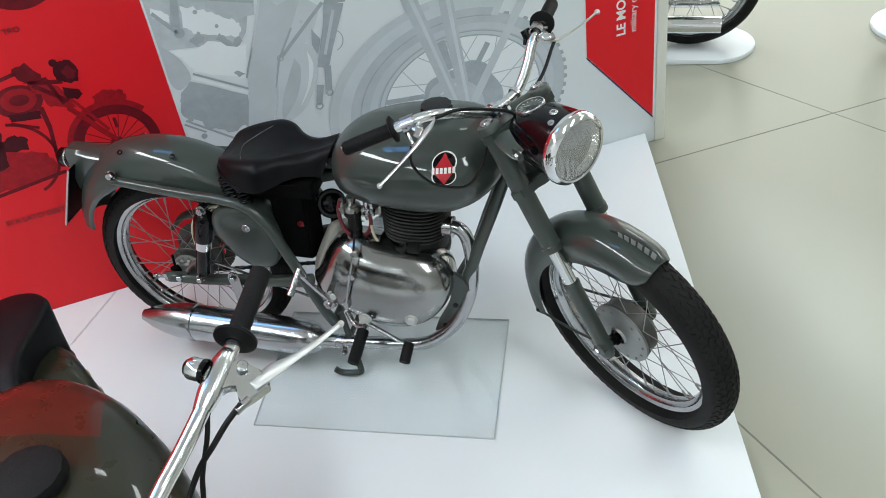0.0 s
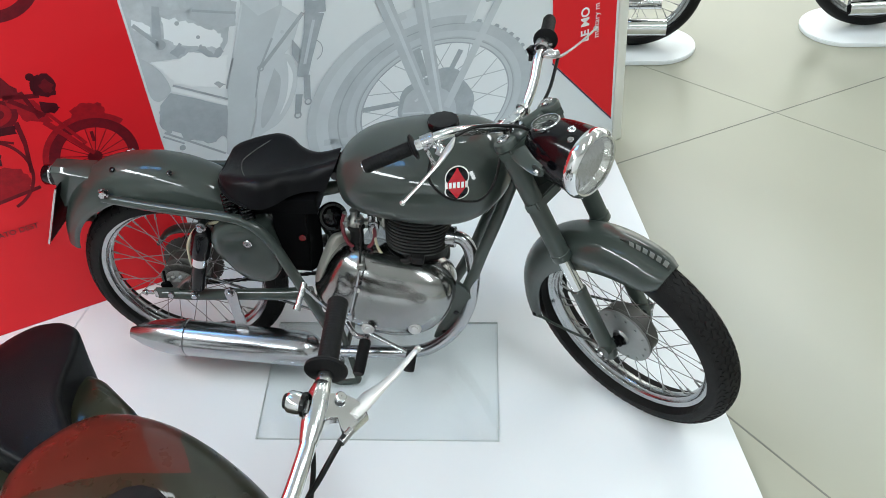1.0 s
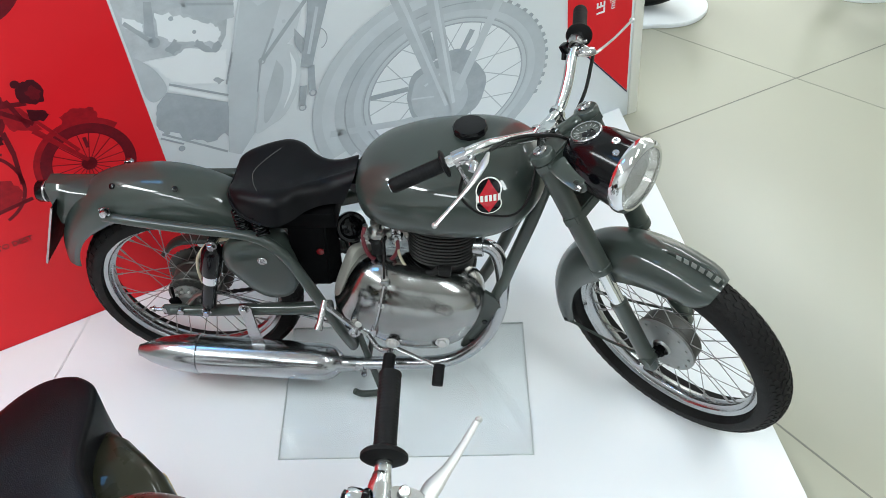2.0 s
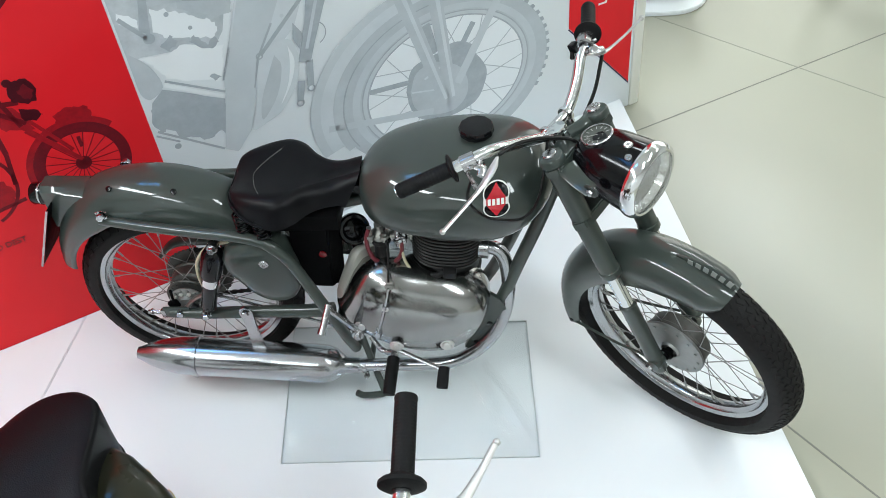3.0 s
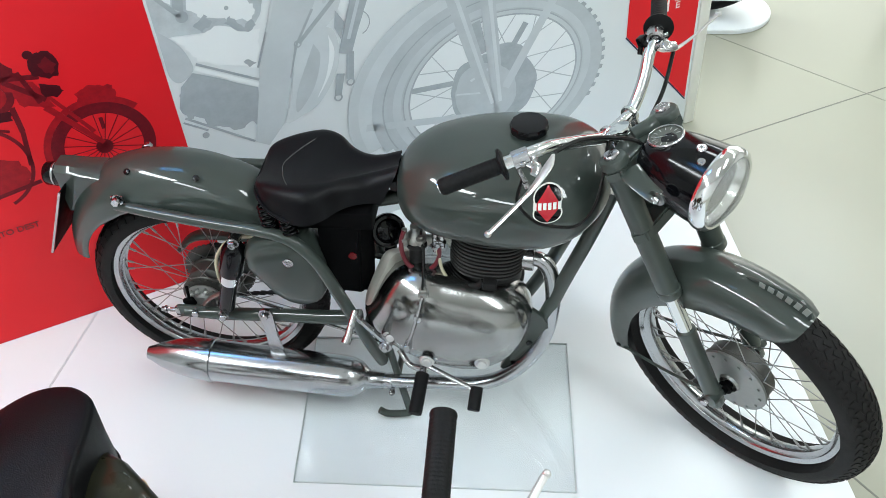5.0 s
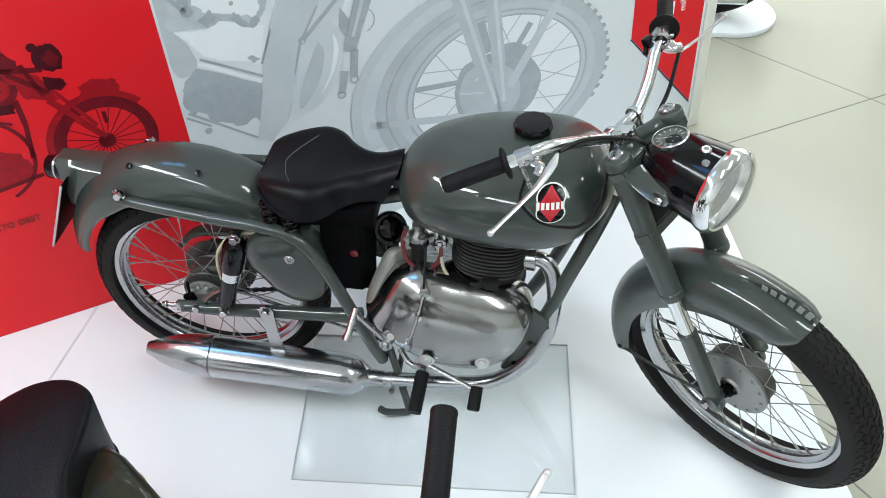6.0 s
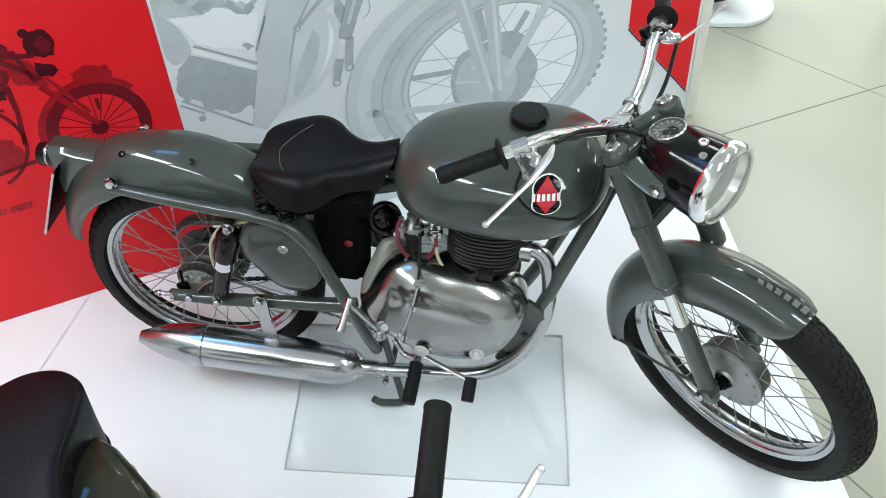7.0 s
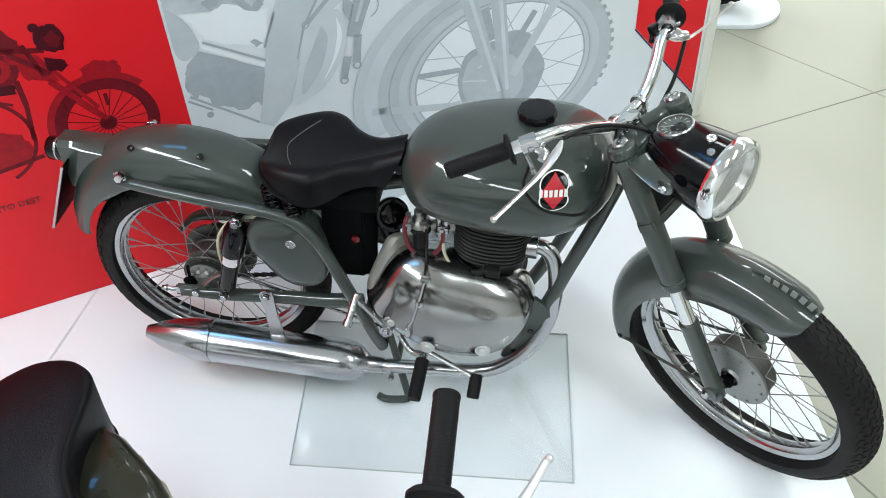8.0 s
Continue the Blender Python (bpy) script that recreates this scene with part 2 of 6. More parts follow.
for x0, x1, z0, z1 in ((-9.2, PANE[0], FLOOR, CEIL), (PANE[1], 11.2, FLOOR, CEIL), (PANE[0], PANE[1], FLOOR, PANE[2]), (PANE[0], PANE[1], PANE[3], CEIL)):
    box(bm, (x1 - x0, 0.2, z1 - z0), Matrix.Translation(((x0 + x1) / 2, NORTH + 0.1, (z0 + z1) / 2)))
tagged(part("wall_north", bm, PLASTER), "unseen plain white hall wall with an added window", "wall", kind="structure")
# unseen window, added so that its glow brightens the far floor
glazing = thing("added_window", "added wide white framed window, unseen, with a glowing sheet behind", "window", kind="structure")
for k in range(7):
    bm = bmesh.new()
    box(bm, (0.07, 0.10, PANE[3] - PANE[2]), Matrix.Translation((PANE[0] + (PANE[1] - PANE[0]) * k / 6, NORTH + 0.05, (PANE[2] + PANE[3]) / 2)), 0.004)
    part("mullion", bm, WHITE, glazing)
bm = bmesh.new()
box(bm, (PANE[1] - PANE[0] + 0.6, 0.02, PANE[3] - PANE[2] + 0.6), Matrix.Translation(((PANE[0] + PANE[1]) / 2, NORTH + 0.45, (PANE[2] + PANE[3]) / 2)))
tagged(part("backdrop", bm, FILLGLOW), "glowing sheet behind the added window, brightens the far floor", "backdrop", kind="structure")
# unseen walls, added to close the hall for bounced light and reflections
wall("wall_south", -9.2, 11.2, SOUTH - 0.2, SOUTH, FLOOR, CEIL, PLASTER, "unseen plain white wall closing the hall")
wall("wall_west", -9.2, -9, SOUTH, NORTH, FLOOR, CEIL, PLASTER, "unseen plain white wall closing the hall")
wall("wall_east", 11, 11.2, SOUTH, NORTH, FLOOR, CEIL, PLASTER, "unseen plain white wall closing the hall")

for lx, ly in LAMPS:
    light = thing("ceiling_light", "long flat white ceiling light, lit", "light", pose(lx, ly, CEIL, 0, 0, LAMP_TURN), "ceiling lights")
    bm = bmesh.new()
    box(bm, (2.38, 0.50, 0.05), Matrix.Translation((0, 0, -0.026)), 0.004)
    part("housing", bm, PLASTER, light)

# skylight in the ceiling, with daylight above it
skylight = thing("window_1", "white framed skylight with blue sky above", "skylight", kind="structure")
bm = bmesh.new()
for x0, x1, y0, y1 in ((SKY[0] - 0.05, SKY[0] + 0.03, SKY[2], SKY[3]), (SKY[1] - 0.03, SKY[1] + 0.05, SKY[2], SKY[3]), (SKY[0] - 0.05, SKY[1] + 0.05, SKY[2] - 0.05, SKY[2] + 0.03), (SKY[0] - 0.05, SKY[1] + 0.05, SKY[3] - 0.03, SKY[3] + 0.05), (-1.02, -0.98, SKY[2], SKY[3])):
    box(bm, (x1 - x0, y1 - y0, 0.06), Matrix.Translation(((x0 + x1) / 2, (y0 + y1) / 2, CEIL - 0.012)))
part("window_frame", bm, WHITE, skylight)
bm = bmesh.new()
plate(bm, [(SKY[0] - 0.3, SKY[2] - 0.3), (SKY[1] + 0.3, SKY[2] - 0.3), (SKY[1] + 0.3, SKY[3] + 0.3), (SKY[0] - 0.3, SKY[3] + 0.3)], 0.01, Matrix.Translation((0, 0, CEIL + 0.3)))
tagged(part("backdrop", bm, DAYSKY), "pale blue daylight sky above the skylight", "backdrop", kind="structure")

# saw-cut joints of the concrete
for a, b in (((1.30, 1.07), (6.5, 4.01)), ((0.60, 2.585), (4.4, -0.455)), ((1.35, 0.10), (3.4, -2.31)), ((2.6, 4.9), (6.6, 1.1))):
    bm = bmesh.new()
    a, b = V(*a, 0), V(*b, 0)
    d = (b - a).normalized()
    box(bm, ((b - a).length, 0.005, 0.002), Matrix.Translation((a + b) / 2 + V(0, 0, FLOOR)) @ Matrix.Rotation(math.atan2(d.y, d.x), 4, "Z"))
    tagged(part("floor_joint", bm, OLDJOINT if a.y > 2 else JOINT), "dark filled saw-cut joint in the concrete floor", "floor joint", "floor joints", "structure")


def slab(poly, name):
    bm = bmesh.new()
    plate(bm, poly, 0.05, Matrix.Translation((0, 0, FLOOR)))
    bmesh.ops.bevel(bm, geom=[e for e in bm.edges if all(v.co.z > -0.001 for v in e.verts)], offset=0.0025, segments=2, affect="EDGES")
    return tagged(part(name, bm, WHITE), "white lacquered low exhibition platform board", "platform", "platform boards", "structure")


def back_y(x):
    return 0.032 + (x + 0.69) * math.tan(PA)


slab([(-0.4855, back_y(-0.4855)), (-0.751, -3.3), (2.22, -3.3), (1.278, back_y(1.278))], "platform")
slab([(-2.6, back_y(-2.6)), (-2.6, -3.3), (-0.7528, -3.3), (-0.4873, back_y(-0.4873))], "platform")

# printed panel: coordinates along it and up, faces towards the bikes
panel = thing("display_panel", "tall white display panel with red fields and a pale grey motorcycle photograph", "display panel", PM, kind="structure")
bm = bmesh.new()
box(bm, (4.545, 2.45, 0.05), Matrix.Translation((0.0725, 1.175, -0.0255)), 0.002)
part("board", bm, PANEL, panel)
bm = bmesh.new()
box(bm, (0.042, 2.45, 0.056), Matrix.Translation((2.3665, 1.175, -0.0225)), 0.006)
part("edge_profile", bm, EDGE, panel, "edge profile of the panel, cream tint of floor light in its colour")


def printed(name, shapes, mat, lift):
    bm = bmesh.new()
    for sh in shapes:
        plate(bm, sh, 0.0003, Matrix.Translation((0, 0, lift * 0.35)))
    return part(name, bm, mat, panel)


def arc_band(c, r0, r1, a0, a1, n=40, sq=1.0):
    out = [(c[0] + r1 * math.cos(radians(a0 + (a1 - a0) * i / n)) * sq, c[1] + r1 * math.sin(radians(a0 + (a1 - a0) * i / n))) for i in range(n + 1)]
    inn = [(c[0] + r0 * math.cos(radians(a1 + (a0 - a1) * i / n)) * sq, c[1] + r0 * math.sin(radians(a1 + (a0 - a1) * i / n))) for i in range(n + 1)]
    return out + inn


def bands(c, r0, r1, a0, a1, step=15, sq=1.0):
    k = max(1, round((a1 - a0) / step))
    return [arc_band(c, r0, r1, a0 + (a1 - a0) * i / k, a0 + (a1 - a0) * (i + 1) / k, 4, sq) for i in range(k)]


def stroke(a, b, w0, w1=None):
    w1 = w0 if w1 is None else w1
    d = V(b[0] - a[0], b[1] - a[1]).normalized()
    nx, ny = -d.y, d.x
    return [(a[0] + nx * w0, a[1] + ny * w0), (a[0] - nx * w0, a[1] - ny * w0), (b[0] - nx * w1, b[1] - ny * w1), (b[0] + nx * w1, b[1] + ny * w1)]


def disc(c, r, n=36, sq=1.0):
    return [(c[0] + r * sq * math.cos(2 * math.pi * i / n), c[1] + r * math.sin(2 * math.pi * i / n)) for i in range(n)]


# pale grey photograph of a motorcycle front
WC = (1.583, 0.367)
rng = random.Random(5)


def ragged(pts, amp, k=5):
    """An outline with a torn, uneven edge."""
    out = []
    for i, p in enumerate(pts):
        q = pts[(i + 1) % len(pts)]
        for j in range(k):
            u = j / k
            out.append((p[0] + (q[0] - p[0]) * u + rng.uniform(-amp, amp), p[1] + (q[1] - p[1]) * u + rng.uniform(-amp, amp)))
    return out


def curved(pts, k=4):
    return [(p.x, p.y) for p in spline([V(x, y, 0) for x, y in pts + pts[:1]], k)[:-1]]


def ringlet(c, r, t):
    return bands(c, r - t, r, 0, 360, 45)


printed("print_engine", [[(0.642, 2.3), (0.642, 0.80), (0.68, 0.80), (0.75, 0.79), (0.88, 0.765), (0.91, 0.80), (0.95, 0.92), (0.99, 2.3)]], BLOTCH, 0.001)
printed("print_crankcase", [ragged([(0.672, 0.795), (0.747, 0.786), (0.80, 0.80), (0.90, 0.756), (0.885, 0.70), (0.872, 0.65), (0.845, 0.661), (0.725, 0.712), (0.70, 0.766)], 0.004), ragged([(0.74, 0.93), (0.80, 0.90), (0.86, 0.86), (0.90, 0.83), (0.885, 0.79), (0.83, 0.805), (0.76, 0.83), (0.735, 0.86)], 0.005),
                            ragged([(0.655, 0.94), (0.70, 0.91), (0.695, 0.885), (0.655, 0.91)], 0.004)], PANELWHITE, 0.0016)
printed("print_skid", [ragged([(0.703, 0.688), (0.863, 0.590), (0.838, 0.474)], 0.0015, 6)[:12] + ragged([(0.838, 0.474), (0.819, 0.492), (0.78, 0.472), (0.739, 0.504), (0.709, 0.511), (0.688, 0.553), (0.657, 0.556), (0.640, 0.589)], 0.006, 3)[:-2] + [(0.663, 0.655)]], G3, 0.002)
printed("print_casing", [curved([(0.642, 0.828), (0.676, 0.790), (0.698, 0.750), (0.706, 0.694), (0.665, 0.668), (0.643, 0.693), (0.642, 0.76)])], G2, 0.0022)
printed("print_engine_parts", [[(0.722, 0.967), (0.742, 0.960), (0.722, 0.857), (0.697, 0.874)], disc((0.715, 0.846), 0.016, 18), ragged([(0.735, 0.815), (0.77, 0.835), (0.785, 0.81), (0.755, 0.79)], 0.004), ragged([(0.814, 0.80), (0.83, 0.815), (0.845, 0.795), (0.86, 0.775), (0.885, 0.795), (0.895, 0.775), (0.87, 0.76), (0.845, 0.768)], 0.003, 3),
                               disc((0.828, 0.84), 0.006, 12), disc((0.778, 0.898), 0.007, 12), ragged([(0.838, 0.678), (0.855, 0.683), (0.872, 0.664), (0.85, 0.660)], 0.003, 3), stroke((0.655, 0.925), (0.712, 0.846), 0.006), disc((0.66, 0.63), 0.008, 10), disc((0.69, 0.49), 0.010, 10)], G3, 0.0025)
printed("print_cylinder", [ragged([(0.822, 0.96), (0.964, 0.920), (0.945, 0.846), (0.907, 0.849), (0.854, 0.878), (0.812, 0.905)], 0.003), [(0.80, 1.34), (0.79, 0.98), (0.95, 0.94), (0.97, 1.34)], stroke((0.72, 0.945), (0.83, 0.925), 0.006), stroke((0.70, 1.25), (0.72, 0.96), 0.018)], G2, 0.0024)
printed("print_cylinder_lines", [stroke((0.80, 1.00 + 0.03 * i), (0.965, 0.965 + 0.03 * i), 0.004) for i in range(10)] + [stroke((0.83, 0.925), (0.955, 0.885), 0.004)], G3, 0.0028)
printed("print_skid_bar", [stroke((0.711, 0.698), (0.864, 0.598), 0.006), ragged([(0.640, 0.585), (0.65, 0.56), (0.655, 0.55), (0.645, 0.60)], 0.004, 2)], PANELWHITE, 0.003)
printed("print_lines", [stroke((0.716, 0.709), (0.869, 0.613), 0.0035), stroke((0.650, 0.560), (0.818, 0.424), 0.0035), stroke((0.642, 0.548), (0.700, 0.503), 0.003)], G3, 0.0034)
printed("print_column", [[(1.02, 1.5), (0.974, 0.905), (0.926, 0.781), (0.88, 0.675), (0.866, 0.598), (0.82, 0.421), (0.855, 0.396), (0.912, 0.455), (0.959, 0.592), (0.987, 0.683), (1.048, 0.776), (1.099, 0.868), (1.16, 1.5)]], G12, 0.003)
printed("print_column_edge", [stroke((0.978, 0.905), (0.930, 0.781), 0.003), stroke((0.930, 0.781), (0.884, 0.675), 0.003), [(0.978, 0.92), (1.02, 0.858), (1.09, 0.875), (1.10, 0.94)]], G1, 0.0036)
printed("print_column_dark", [stroke((1.048, 0.776), (0.987, 0.683), 0.0035), stroke((0.987, 0.683), (0.955, 0.592), 0.004, 0.002), stroke((0.915, 0.745), (0.873, 0.650), 0.003)], G3, 0.0036)
printed("print_knee_side", [[(1.048, 0.776), (1.10, 0.87), (1.15, 0.82), (1.11, 0.74), (1.06, 0.70), (0.995, 0.69)]], G1, 0.0032)
printed("print_shield", [curved([(0.992, 0.685), (1.045, 0.712), (1.092, 0.705), (1.105, 0.634), (1.080, 0.557), (1.022, 0.485), (0.970, 0.462), (0.916, 0.453), (0.946, 0.53), (0.965, 0.61)])], G1, 0.004)
printed("print_shield_core", [curved([(1.035, 0.675), (1.048, 0.63), (1.015, 0.54), (0.955, 0.475), (0.965, 0.54), (1.005, 0.62)])], G2, 0.0046)
printed("print_shield_shine", [curved([(1.080, 0.69), (1.090, 0.634), (1.065, 0.565), (1.02, 0.505), (1.055, 0.565), (1.075, 0.634)])], PANELWHITE, 0.005)
printed("print_tubes", [[(1.165, 0.832), (1.227, 0.813), (1.161, 0.669), (1.138, 0.612), (1.101, 0.625), (1.150, 0.763)], stroke((1.20, 0.82), (1.27, 1.5), 0.034), stroke((1.135, 0.62), (1.123, 0.535), 0.011), stroke((1.098, 0.56), (1.080, 0.492), 0.012, 0.010), [(1.109, 0.756), (1.131, 0.714), (1.113, 0.667), (1.100, 0.705)],
                        stroke((0.995, 0.688), (1.16, 0.832), 0.006)] + ringlet((0.992, 0.687), 0.011, 0.004) + ringlet((1.123, 0.525), 0.013, 0.005) + ringlet((1.080, 0.486), 0.013, 0.005) + bands((1.165, 0.70), 0.036, 0.039, -70, 60), G3, 0.0055)
printed("print_tube_shine", [stroke((1.190, 0.80), (1.135, 0.66), 0.005), stroke((1.205, 0.86), (1.26, 1.4), 0.008), disc((1.083, 0.788), 0.006, 12)], G12, 0.006)
FLAT = 0.79


def flat_band(r0, r1, a0, a1, step=12):
    """Bands of a wheel seen at a slant: rounds pressed flat in height."""
    return [[(x, WC[1] + (y - WC[1]) * FLAT) for x, y in b] for b in bands(WC, r0, r1, a0, a1, step)]


def on_wheel(r, a):
    return (WC[0] + r * math.cos(radians(a)), WC[1] + r * math.sin(radians(a)) * FLAT)


printed("print_wheel_gap", flat_band(0.10, 0.292, 0, 360), PANELWHITE, 0.0022)
printed("print_tyre", flat_band(0.310, 0.388, 0, 360), G2, 0.003)
printed("print_tyre_wall", flat_band(0.318, 0.345, 0, 360), G12, 0.0034)
printed("print_tread", [[on_wheel(0.386, a), on_wheel(0.399, a + 0.6), on_wheel(0.399, a + 3.0), on_wheel(0.386, a + 3.6)] for a in range(-30, 62, 6)], G3, 0.003)
printed("print_rim", flat_band(0.288, 0.294, 0, 360) + flat_band(0.308, 0.313, 0, 360), G3, 0.0042)
printed("print_rim_shine", flat_band(0.294, 0.308, 0, 360), G12, 0.004)
printed("print_spokes", [stroke(on_wheel(0.13, a + o), on_wheel(0.289, a), 0.0017) for a, o in ((15 * i, 24 if i % 2 else -24) for i in range(24))], G2, 0.0045)
printed("print_hub_drum", [curved([(1.552, 0.468), (1.575, 0.497), (1.620, 0.503), (1.662, 0.488), (1.690, 0.455), (1.66, 0.40), (1.58, 0.40)])], G3, 0.0046)
printed("print_hub", [curved([(1.431, 0.383), (1.457, 0.456), (1.508, 0.478), (1.61, 0.486), (1.671, 0.460), (1.728, 0.372), (1.722, 0.308), (1.678, 0.243), (1.57, 0.225), (1.475, 0.255), (1.440, 0.310)])], G3, 0.0050)
printed("print_hub_face", [curved([(1.445, 0.372), (1.475, 0.440), (1.55, 0.455), (1.64, 0.395), (1.655, 0.300), (1.60, 0.245), (1.50, 0.262), (1.455, 0.310)])], G2, 0.0054)
printed("print_hub_line", [stroke((1.45, 0.372), (1.56, 0.345), 0.003), stroke((1.50, 0.405), (1.56, 0.43), 0.004)], G1, 0.0058)
printed("print_arm", [stroke((1.306, 0.431), (1.440, 0.416), 0.009), stroke((1.523, 0.60), (1.548, 0.49), 0.016, 0.012), stroke((1.692, 0.552), (1.644, 0.482), 0.010)], G3, 0.0052)
printed("print_stay", [stroke((1.150, 0.352), (1.52, 0.270), 0.012), stroke((1.86, 0.72), (1.618, 0.345), 0.015)], G12, 0.0060)
printed("print_mudguard", flat_band(0.378, 0.488, 66, 198), G1, 0.005)
printed("print_mudguard_side", flat_band(0.378, 0.412, 70, 203), G2, 0.006)
printed("print_mudguard_shade", flat_band(0.455, 0.488, 100, 198), G12, 0.0056)
printed("print_mudguard_edge", flat_band(0.374, 0.379, 70, 205), G3, 0.0064)
printed("print_mudguard_top", [[(1.75, 0.80), (1.80, 0.70), (1.99, 0.70), (2.0, 1.3), (1.7, 1.3)]], G2, 0.002)
printed("print_fork", [stroke((1.577, 0.262), (1.472, 0.650), 0.020, 0.025), stroke((1.472, 0.650), (1.36, 1.05), 0.025, 0.028), stroke((1.597, 0.258), (1.569, 0.620), 0.020, 0.024), stroke((1.569, 0.620), (1.54, 1.05), 0.024, 0.027)], G2, 0.007)
printed("print_fork_light", [stroke((1.572, 0.30), (1.470, 0.68), 0.006), stroke((1.470, 0.68), (1.362, 1.04), 0.007), stroke((1.600, 0.30), (1.575, 0.64), 0.006), stroke((1.575, 0.64), (1.548, 1.04), 0.007)], G1, 0.008)

# red field with a dark drawing of a motorcycle
printed("red_field", [[(-2.19, 2.39), (-2.19, 0.0), (0.632, 0.0), (0.640, 2.39)]], RED, 0.001)
RC = (0.43, 0.548)
printed("print_red_wheel", bands(RC, 0.100, 0.132, 0, 360), REDDARK, 0.003)
printed("print_red_mudguard", bands(RC, 0.130, 0.150, 40, 190), REDMID, 0.0025)
printed("print_red_spokes", [stroke(RC, (RC[0] + 0.102 * math.cos(radians(a)), RC[1] + 0.102 * math.sin(radians(a))), 0.0012) for a in range(0, 360, 18)]
        + [disc(RC, 0.022, 16), stroke((0.445, 0.635), (0.444, 0.60), 0.005)], REDDARK, 0.0035)
printed("print_red_plate", [ragged([(0.407, 0.720), (0.449, 0.733), (0.500, 0.716), (0.502, 0.680), (0.410, 0.683)], 0.003)], REDMID, 0.0042)
printed("print_red_forks", [ragged([(0.243, 0.813), (0.270, 0.835), (0.300, 0.811), (0.337, 0.770), (0.356, 0.700), (0.331, 0.698), (0.287, 0.724), (0.271, 0.767)], 0.006, 4), stroke((0.331, 0.705), (0.432, 0.560), 0.009, 0.006), stroke((0.345, 0.735), (0.420, 0.600), 0.005)], REDMID, 0.0040)
printed("print_red_bars", [ragged([(0.226, 0.866), (0.266, 0.872), (0.289, 0.833), (0.300, 0.811), (0.269, 0.798), (0.239, 0.818), (0.220, 0.850)], 0.004, 3), stroke((0.250, 0.810), (0.345, 0.790), 0.007), stroke((0.262, 0.800), (0.340, 0.725), 0.007), stroke((0.300, 0.815), (0.325, 0.720), 0.006), stroke((0.16, 0.835), (0.24, 0.850), 0.006)], REDDARK, 0.0048)
printed("print_red_lamp", [ragged([(0.331, 0.835), (0.352, 0.854), (0.384, 0.852), (0.401, 0.815), (0.390, 0.780), (0.365, 0.776), (0.337, 0.796), (0.327, 0.814)], 0.004, 4), ragged([(0.337, 0.770), (0.372, 0.759), (0.390, 0.737), (0.367, 0.726), (0.337, 0.735)], 0.004, 3), disc((0.340, 0.852), 0.012, 12)], REDBLACK, 0.0055)
printed("print_red_lamp_side", [ragged([(0.355, 0.822), (0.375, 0.835), (0.392, 0.812), (0.378, 0.790), (0.360, 0.798)], 0.003, 3)], REDDARK, 0.0060)
printed("print_red_tank", [disc((0.205, 0.762), 0.052, 28, 1.35), ragged([(0.02, 0.80), (0.10, 0.84), (0.15, 0.80), (0.12, 0.72), (0.02, 0.72)], 0.004)], REDDARK, 0.0030)
printed("print_red_tank_side", [disc((0.207, 0.765), 0.038, 24, 1.35)], REDMID, 0.0036)
printed("print_red_tank_mark", [disc((0.210, 0.765), 0.018, 20, 1.6)], REDDARK, 0.0042)
printed("print_red_engine", [ragged([(0.145, 0.662), (0.183, 0.645), (0.178, 0.602), (0.125, 0.611), (0.08, 0.64)], 0.004), ragged([(0.16, 0.728), (0.256, 0.716), (0.245, 0.694), (0.163, 0.705)], 0.003), ragged([(0.02, 0.70), (0.12, 0.70), (0.10, 0.56), (0.03, 0.55)], 0.006)], REDBLACK, 0.0036)
printed("print_red_crankcase", [ragged([(0.02, 0.63), (0.125, 0.615), (0.214, 0.580), (0.240, 0.535), (0.216, 0.496), (0.076, 0.486), (0.00, 0.50)], 0.006)], REDMID, 0.0026)
printed("print_red_frame", bands((0.12, 0.575), 0.122, 0.132, -70, 80) + [stroke((0.258, 0.728), (0.258, 0.655), 0.007), stroke((0.258, 0.655), (0.243, 0.555), 0.006), stroke((0.25, 0.50), (-0.05, 0.465), 0.006), stroke((0.16, 0.70), (0.23, 0.665), 0.004)], REDDARK, 0.0044)
printed("print_red_rear", bands((-0.10, 0.53), 0.100, 0.132, 0, 360), REDDARK, 0.002)
printed("print_red_wheel_upper", bands((0.335, 1.155), 0.098, 0.132, 0, 360) + bands((-0.19, 1.155), 0.098, 0.132, 0, 360), REDDARK, 0.003)
printed("print_red_body_upper", [ragged([(0.0, 1.13), (0.04, 1.10), (0.14, 1.11), (0.17, 1.24), (0.10, 1.32), (-0.02, 1.30)], 0.006), stroke((0.335, 1.155), (0.22, 1.40), 0.010)], REDDARK, 0.0025)

# red band at the end with the lettering
printed("red_band", [[(2.062, 2.39), (2.062, 0.392), (2.334, 0.068), (2.334, 2.39)]], RED, 0.001)
printed("navy_line", [stroke((2.060, 0.389), (2.335, 0.062), 0.0025)], NAVY, 0.002)


def words(text, size, mat, m, bold=0.0, name="lettering", parent=None, extrude=0.0004):
    cu = bpy.data.curves.new(name, "FONT")
    cu.body, cu.size, cu.extrude, cu.offset = text, size, extrude, bold
    tmp = bpy.data.objects.new("tmp", cu)
    scene.collection.objects.link(tmp)
    bpy.context.view_layer.update()
    me = bpy.data.meshes.new_from_object(tmp.evaluated_get(bpy.context.evaluated_depsgraph_get()))
    bpy.data.objects.remove(tmp)
    me.materials.clear()
    me.materials.append(mat)
    me.name = name
    ob = new(name, me)
    ob.matrix_basis = m
    ob.parent = panel if parent is None else parent
    return ob


